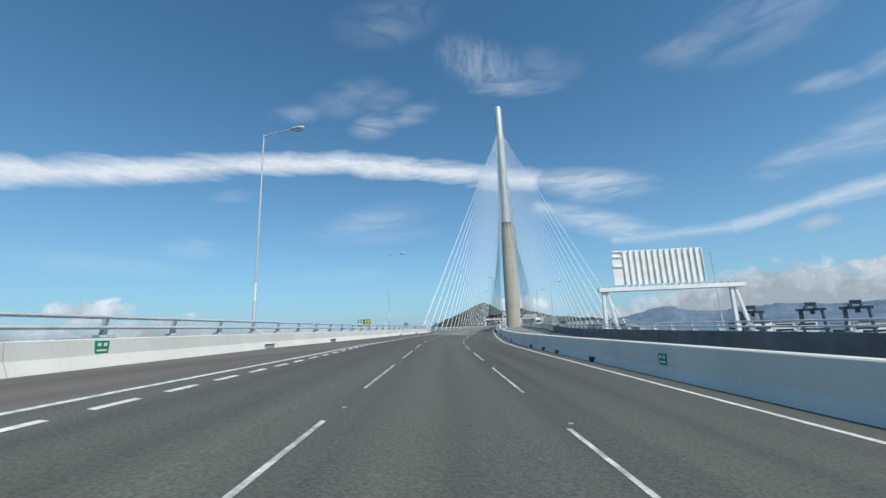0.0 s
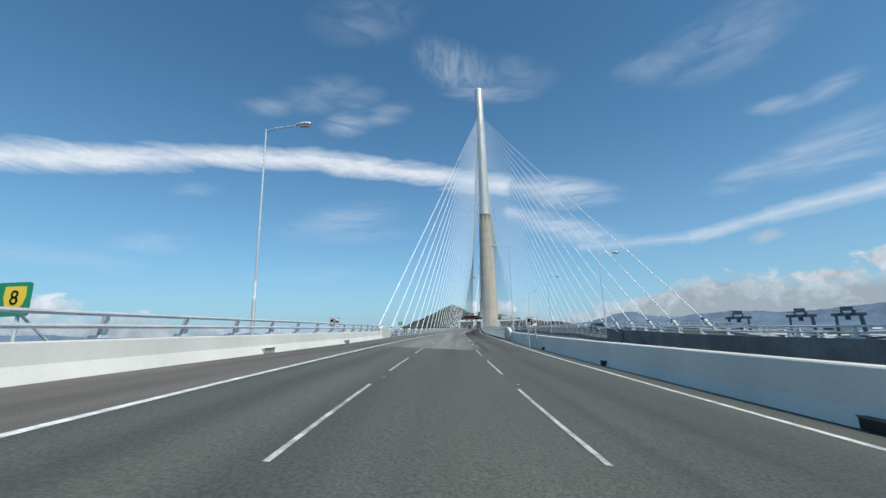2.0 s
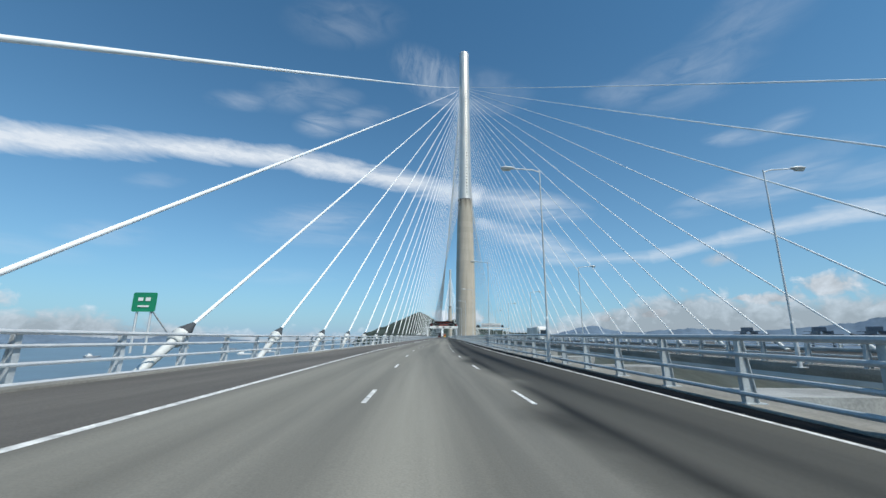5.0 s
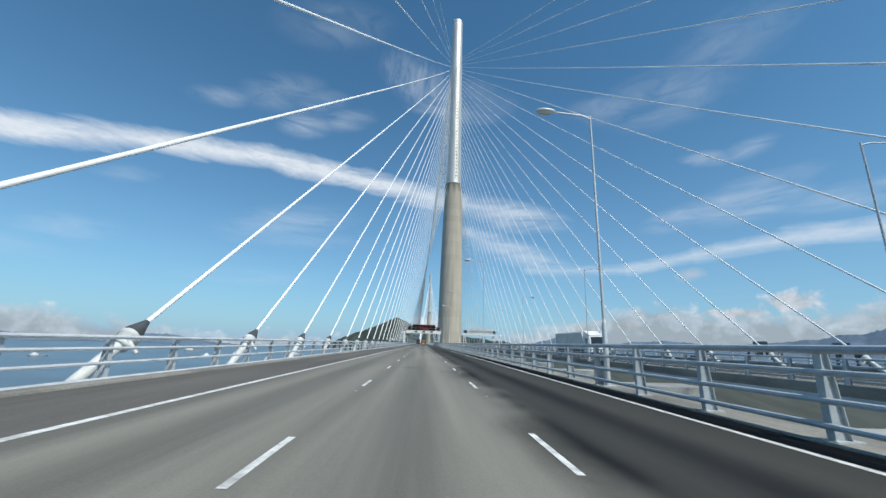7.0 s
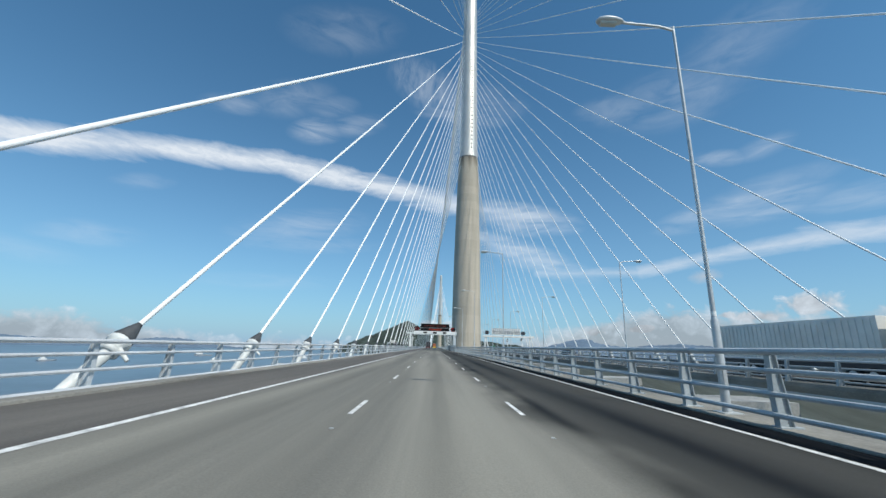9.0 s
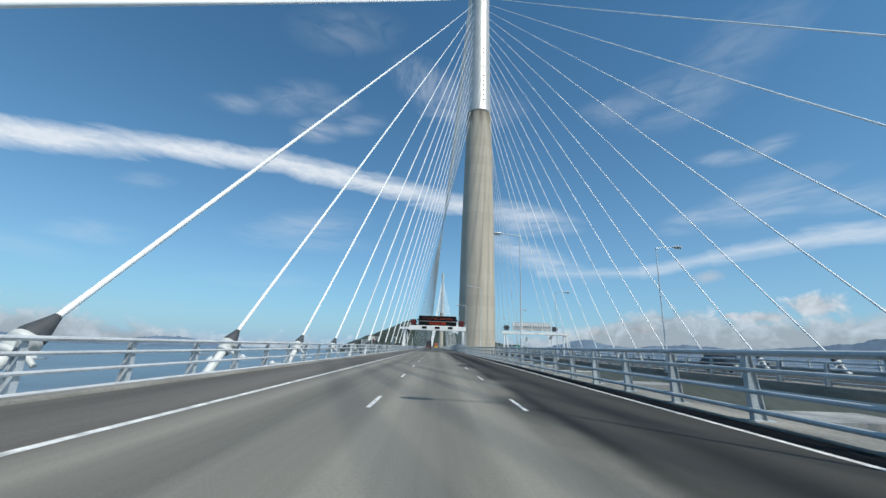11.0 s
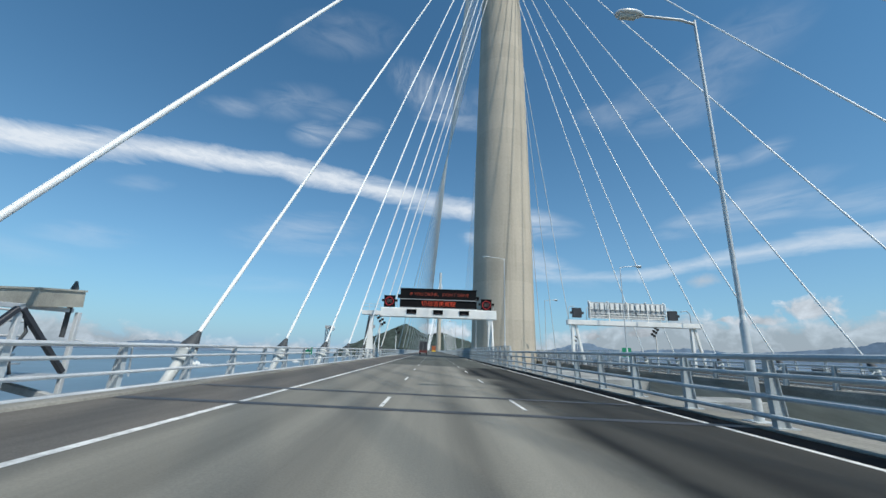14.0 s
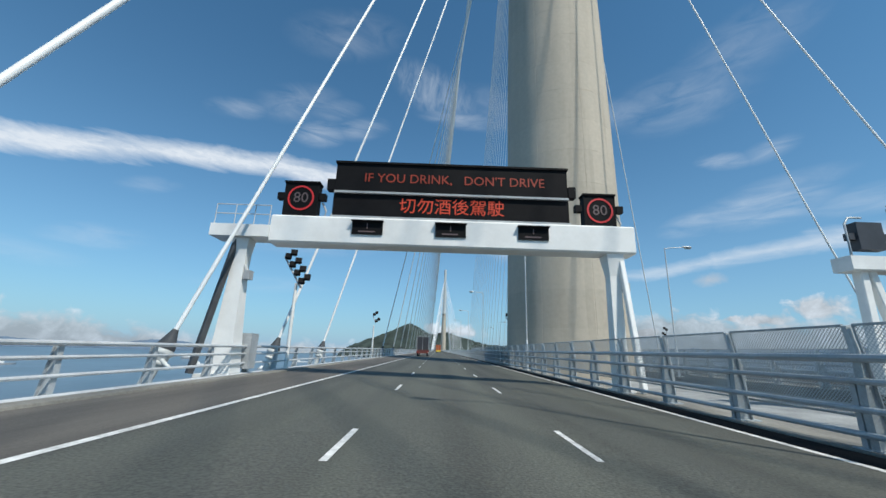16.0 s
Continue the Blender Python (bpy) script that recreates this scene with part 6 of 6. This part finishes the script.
def container_truck(x, y, z, label):
    """Tractor with a long white container, coming the other way."""
    t = thing("container_truck", (x, y, z), label, "truck")
    part("container", Shape().box((x - 1.22, y, z + 1.25), (x + 1.22, y + 12.2, z + 3.85)), M_TRUCKW, t, "white ribbed container")
    for k in range(30):
        part("container_rib", Shape().bar((x - 1.24, y + 0.3 + 0.4 * k, z + 1.4), (x - 1.24, y + 0.3 + 0.4 * k, z + 3.7), 0.10, 0.05), M_TRUCKW, t)
    part("trailer", Shape().box((x - 1.1, y - 0.4, z + 0.85), (x + 1.1, y + 12.2, z + 1.22)), M_TRUCKD, t)
    cab = Shape()
    c0, c1 = y - 0.6, y - 3.1
    cab.add([(x + a, q, z + b) for a in (-1.2, 1.2) for q, b in ((c0, 0.8), (c1, 0.8), (c1, 1.9), (c1 + 0.4, 3.2), (c0, 3.45))],
            [(0, 1, 2, 3, 4), (9, 8, 7, 6, 5)] + [(i, 5 + i, 5 + (i + 1) % 5, (i + 1) % 5) for i in range(5)])
    part("cab", cab, M_WHITE, t)
    part("windscreen", Shape().add([(x - 1.05, c1 - 0.012, z + 2.0), (x + 1.05, c1 - 0.012, z + 2.0), (x + 1.02, c1 + 0.37, z + 3.1), (x - 1.02, c1 + 0.37, z + 3.1)], [(0, 1, 2, 3)]), M_GLASS, t)
    part("side_window", Shape().box((x - 1.215, c1 + 0.6, z + 2.0), (x - 1.2, c0 - 0.6, z + 2.9)), M_GLASS, t)
    part("air_deflector", Shape().add([(x + a, q, z + b) for a in (-1.1, 1.1) for q, b in ((c0 + 0.1, 3.4), (c1 + 0.6, 3.3), (c0 + 0.1, 4.0))], [(0, 1, 2), (5, 4, 3), (0, 3, 4, 1), (1, 4, 5, 2), (2, 5, 3, 0)]), M_WHITE, t)
    for e in (-1, 1):
        for q in (y - 2.2, y + 0.8, y + 1.9, y + 9.2, y + 10.4):
            wheel(t, x + e * 1.0, q, z + 0.5, 0.5, 0.32)
    return t


container_truck(11.6, -163.5, ground_r(-163.5, 11.6) + 0.005, "white container truck coming the other way on the opposite deck")


def car(x, y, z, paint, label):
    """An estate car coming the other way: lower body with wheel arches, glazed cabin, roof, lights and wheels."""
    t = thing("car", (x, y, z), label, "car")
    side = [(-2.2, 0.35), (-2.25, 0.62), (-2.1, 0.82), (-1.1, 0.98), (2.05, 1.02), (2.2, 0.8), (2.2, 0.35)]
    n = len(side)
    body = Shape().add([(x + e * w, y + a, z + b) for e, w in ((-1, 0.84), (-1, 0.90), (1, 0.90), (1, 0.84)) for a, b in [(a * (1.0 if w > 0.85 else 0.985), b) for a, b in side]],
                       [tuple(range(n)), tuple(range(4 * n - 1, 3 * n - 1, -1))] + [(r * n + i, r * n + (i + 1) % n, (r + 1) * n + (i + 1) % n, (r + 1) * n + i) for r in range(3) for i in range(n)])
    part("body", body, paint, t)
    cab = [(-1.15, 0.97, 0.80), (-0.35, 1.50, 0.64), (1.55, 1.52, 0.64), (2.02, 1.01, 0.80)]
    part("cabin_glass", Shape().add([(x + e * w, y + a, z + b) for e in (-1, 1) for a, b, w in cab], [(0, 1, 2, 3), (7, 6, 5, 4), (0, 4, 5, 1), (1, 5, 6, 2), (2, 6, 7, 3)]), M_GLASS, t, "dark tinted glass")
    part("roof", Shape().box((x - 0.63, y - 0.30, z + 1.50), (x + 0.63, y + 1.52, z + 1.58)), paint, t)
    for e in (-1, 1):
        for a0, a1 in ((0, 1), (2, 3)):
            p, q = cab[a0], cab[a1]
            part("pillar", Shape().bar((x + e * p[2], y + p[0], z + p[1]), (x + e * q[2], y + q[0], z + q[1]), 0.07, 0.07), paint, t)
        part("headlight", Shape().box((x + e * 0.66 - 0.16, y - 2.23, z + 0.64), (x + e * 0.66 + 0.16, y - 2.05, z + 0.78)), M_LENS, t)
        part("mirror", Shape().box((x + e * 0.98 - 0.09, y - 0.85, z + 0.98), (x + e * 0.98 + 0.09, y - 0.72, z + 1.12)), paint, t)
        for a in (-1.4, 1.4):
            wheel(t, x + e * 0.80, y + a, z + 0.33, 0.33, 0.22)
    part("grille", Shape().box((x - 0.45, y - 2.26, z + 0.42), (x + 0.45, y - 2.2, z + 0.60)), M_TRUCKD, t)
    return t


car(11.3, -110.0, ground_r(-110, 11.3) + 0.005, M_TRUCKD, "dark estate car coming the other way on the opposite deck")
car(11.6, -258.5, ground_r(-258.5, 11.6) + 0.005, M_TRUCKD, "dark estate car coming off the opposite deck")


# ---- the container port ----
def quay_crane(x, y, turn, label):
    """A ship-to-shore crane: portal legs, sill beams, boom raised, machinery house."""
    t = thing("quay_crane", (x, y, SEA + 3.5), label, "quay crane", "quay cranes of the port")
    m = Matrix.Translation((x, y, SEA + 3.5)) @ pose(0, 0, 0, 0, 0, turn)
    q = lambda a, b, c: m @ Vector((a, b, c))
    for a in (-9, 9):
        for b in (-11, 11):
            part("leg", Shape().bar(q(a, b, 0), q(a * 0.72, b, 77), 1.5, 1.5), M_CRANE, t)
            part("bogie", Shape().bar(q(a - 2.5, b, 0.7), q(a + 2.5, b, 0.7), 1.2, 1.4), M_CRANE, t)
        part("tie_beam", Shape().bar(q(a, -11, 30), q(a, 11, 30), 1.2, 1.6), M_CRANE, t)
        part("brace", Shape().bar(q(a * 0.9, -11, 32), q(a * 0.76, 11, 74), 0.7, 0.7), M_CRANE, t)
    for b in (-11, 11):
        part("portal_beam", Shape().bar(q(-9, b, 76), q(9, b, 76), 1.6, 2.2), M_CRANE, t)
        part("sill_beam", Shape().bar(q(-9, b, 30), q(9, b, 30), 1.2, 1.4), M_CRANE, t)
        part("walkway", Shape().bar(q(-9, b, 60), q(9, b, 60), 0.7, 0.9), M_CRANE, t)
    for a in (-3.2, 3.2):
        part("boom_girder", Shape().bar(q(a, -16, 78), q(a, 16, 78), 1.2, 2.2), M_CRANE, t)
    part("machinery_house", Shape().box((-3.4, 4, 79), (3.4, 12, 82), m), M_CRANE, t)
    part("hand_rail", Shape().bar(q(-8, 12, 79), q(8, 12, 79), 0.3, 0.3), M_CRANE, t)
    part("cab", Shape().box((-1.5, 12, 72), (1.5, 15, 75), m), M_CRANE, t)
    return t


for x, y, tn in ((212, 31, -32), (245, 9, -36), (265, -8, -39)):
    quay_crane(x, y, tn, "dark quay crane with a level boom at the port, haze blue in its colour")


def warehouse(x, y, w, d, h, mat, label, storeys):
    t = thing("port_building", (x, y, SEA + 3.5), label, "building")
    z = SEA + 3.5
    part("wall", Shape().box((x - w / 2, y - d / 2, z), (x + w / 2, y + d / 2, z + h)), mat, t)
    part("roof", Shape().box((x - w / 2 - 0.6, y - d / 2 - 0.6, z + h), (x + w / 2 + 0.6, y + d / 2 + 0.6, z + h + 0.8)).box((x - w / 5, y - d / 5, z + h + 0.8), (x + w / 6, y + d / 6, z + h + 4)), M_CONCD, t)
    for k in range(storeys):
        zz = z + h * (k + 0.35) / storeys
        part("window_band", Shape().box((x - w / 2 - 0.12, y - d * 0.45, zz), (x - w / 2 + 0.05, y + d * 0.45, zz + h / storeys * 0.4)).box((x - w * 0.45, y - d / 2 - 0.12, zz), (x + w * 0.45, y - d / 2 + 0.05, zz + h / storeys * 0.4)), M_GLASS, t)
    return t


for x, y, w, d, h, mt_, n in ((330, 260, 40, 30, 66, M_WHITE, 9), (420, 330, 60, 34, 60, M_CONC, 8), (540, 330, 90, 50, 55, M_WHITE, 7), (260, 120, 50, 36, 38, M_CONC, 5), (640, 240, 80, 60, 62, M_CONC, 8), (700, 60, 120, 60, 58, M_WHITE, 7), (560, -60, 90, 70, 52, M_CONC, 6), (420, -160, 80, 60, 44, M_WHITE, 5)):
    warehouse(x, y, w, d, h, mt_, "pale port building with bands of windows", n)

stacks = Shape()
rnd = random.Random(5)
for i in range(26):
    for j in range(9):
        if rnd.random() < 0.25:
            continue
        x, y = 90 + i * 15 + rnd.uniform(-1, 1), -330 + j * 34
        if x < 120 and y > -60:
            continue
        for row in range(9):
            for lev in range(rnd.randint(1, 5)):
                stacks.box((x, y + row * 2.8, SEA + 3.5 + 2.6 * lev), (x + 12.2, y + row * 2.8 + 2.44, SEA + 6.05 + 2.6 * lev))
single("container_stacks", stacks, M_CONT, "rows of stacked coloured shipping containers on the port ground", "containers", "stuff")


def vessel(x, y, length, turn, hull, label):
    """A harbour vessel: flared hull, deckhouse and mast."""
    t = thing("vessel", (x, y, SEA), label, "boat", "vessels on the water")
    m = Matrix.Translation((x, y, SEA)) @ pose(0, 0, 0, 0, 0, turn)
    L, B = length / 2, length * 0.13
    sec = [(-L, B * 0.8), (-L * 0.3, B), (L * 0.5, B * 0.9), (L * 0.85, B * 0.4), (L, 0.0), (L * 0.85, -B * 0.4), (L * 0.5, -B * 0.9), (-L * 0.3, -B), (-L, -B * 0.8)]
    n = len(sec)
    h = Shape().add([m @ Vector((a * k, b * k, z)) for z, k in ((-0.8, 0.9), (length * 0.07, 1.0)) for a, b in sec], [tuple(range(n - 1, -1, -1)), tuple(range(n, 2 * n))] + [(i, (i + 1) % n, n + (i + 1) % n, n + i) for i in range(n)])
    part("hull", h, hull, t)
    z = length * 0.07
    part("deckhouse", Shape().box((-L * 0.75, -B * 0.7, z), (-L * 0.2, B * 0.7, z + length * 0.09), m), M_WHITE, t)
    part("bridge_house", Shape().box((-L * 0.6, -B * 0.5, z + length * 0.09), (-L * 0.35, B * 0.5, z + length * 0.15), m), M_WHITE, t)
    part("mast", Shape().bar(m @ Vector((-L * 0.45, 0, z + length * 0.15)), m @ Vector((-L * 0.45, 0, z + length * 0.26)), 0.4, 0.4), M_POLE, t)


for az, d, ln, tn, hl in ((-29, 1700, 62, 20, M_WHITE), (-25.5, 1900, 70, -10, M_WHITE), (-22, 1500, 45, 40, M_CONC), (-45, 1700, 56, 80, M_GREYP), (-18, 2100, 60, 15, M_WHITE), (-30.5, 2300, 90, 0, M_GREYP), (-13, 1900, 50, 30, M_WHITE), (52, 2300, 160, 20, M_GREYP), (46, 2600, 180, 10, M_CRANE)):
    a = radians(az)
    vessel(-14 + d * math.sin(a), -110 + d * math.cos(a), ln, tn, hl, "pale harbour vessel lying on the water")
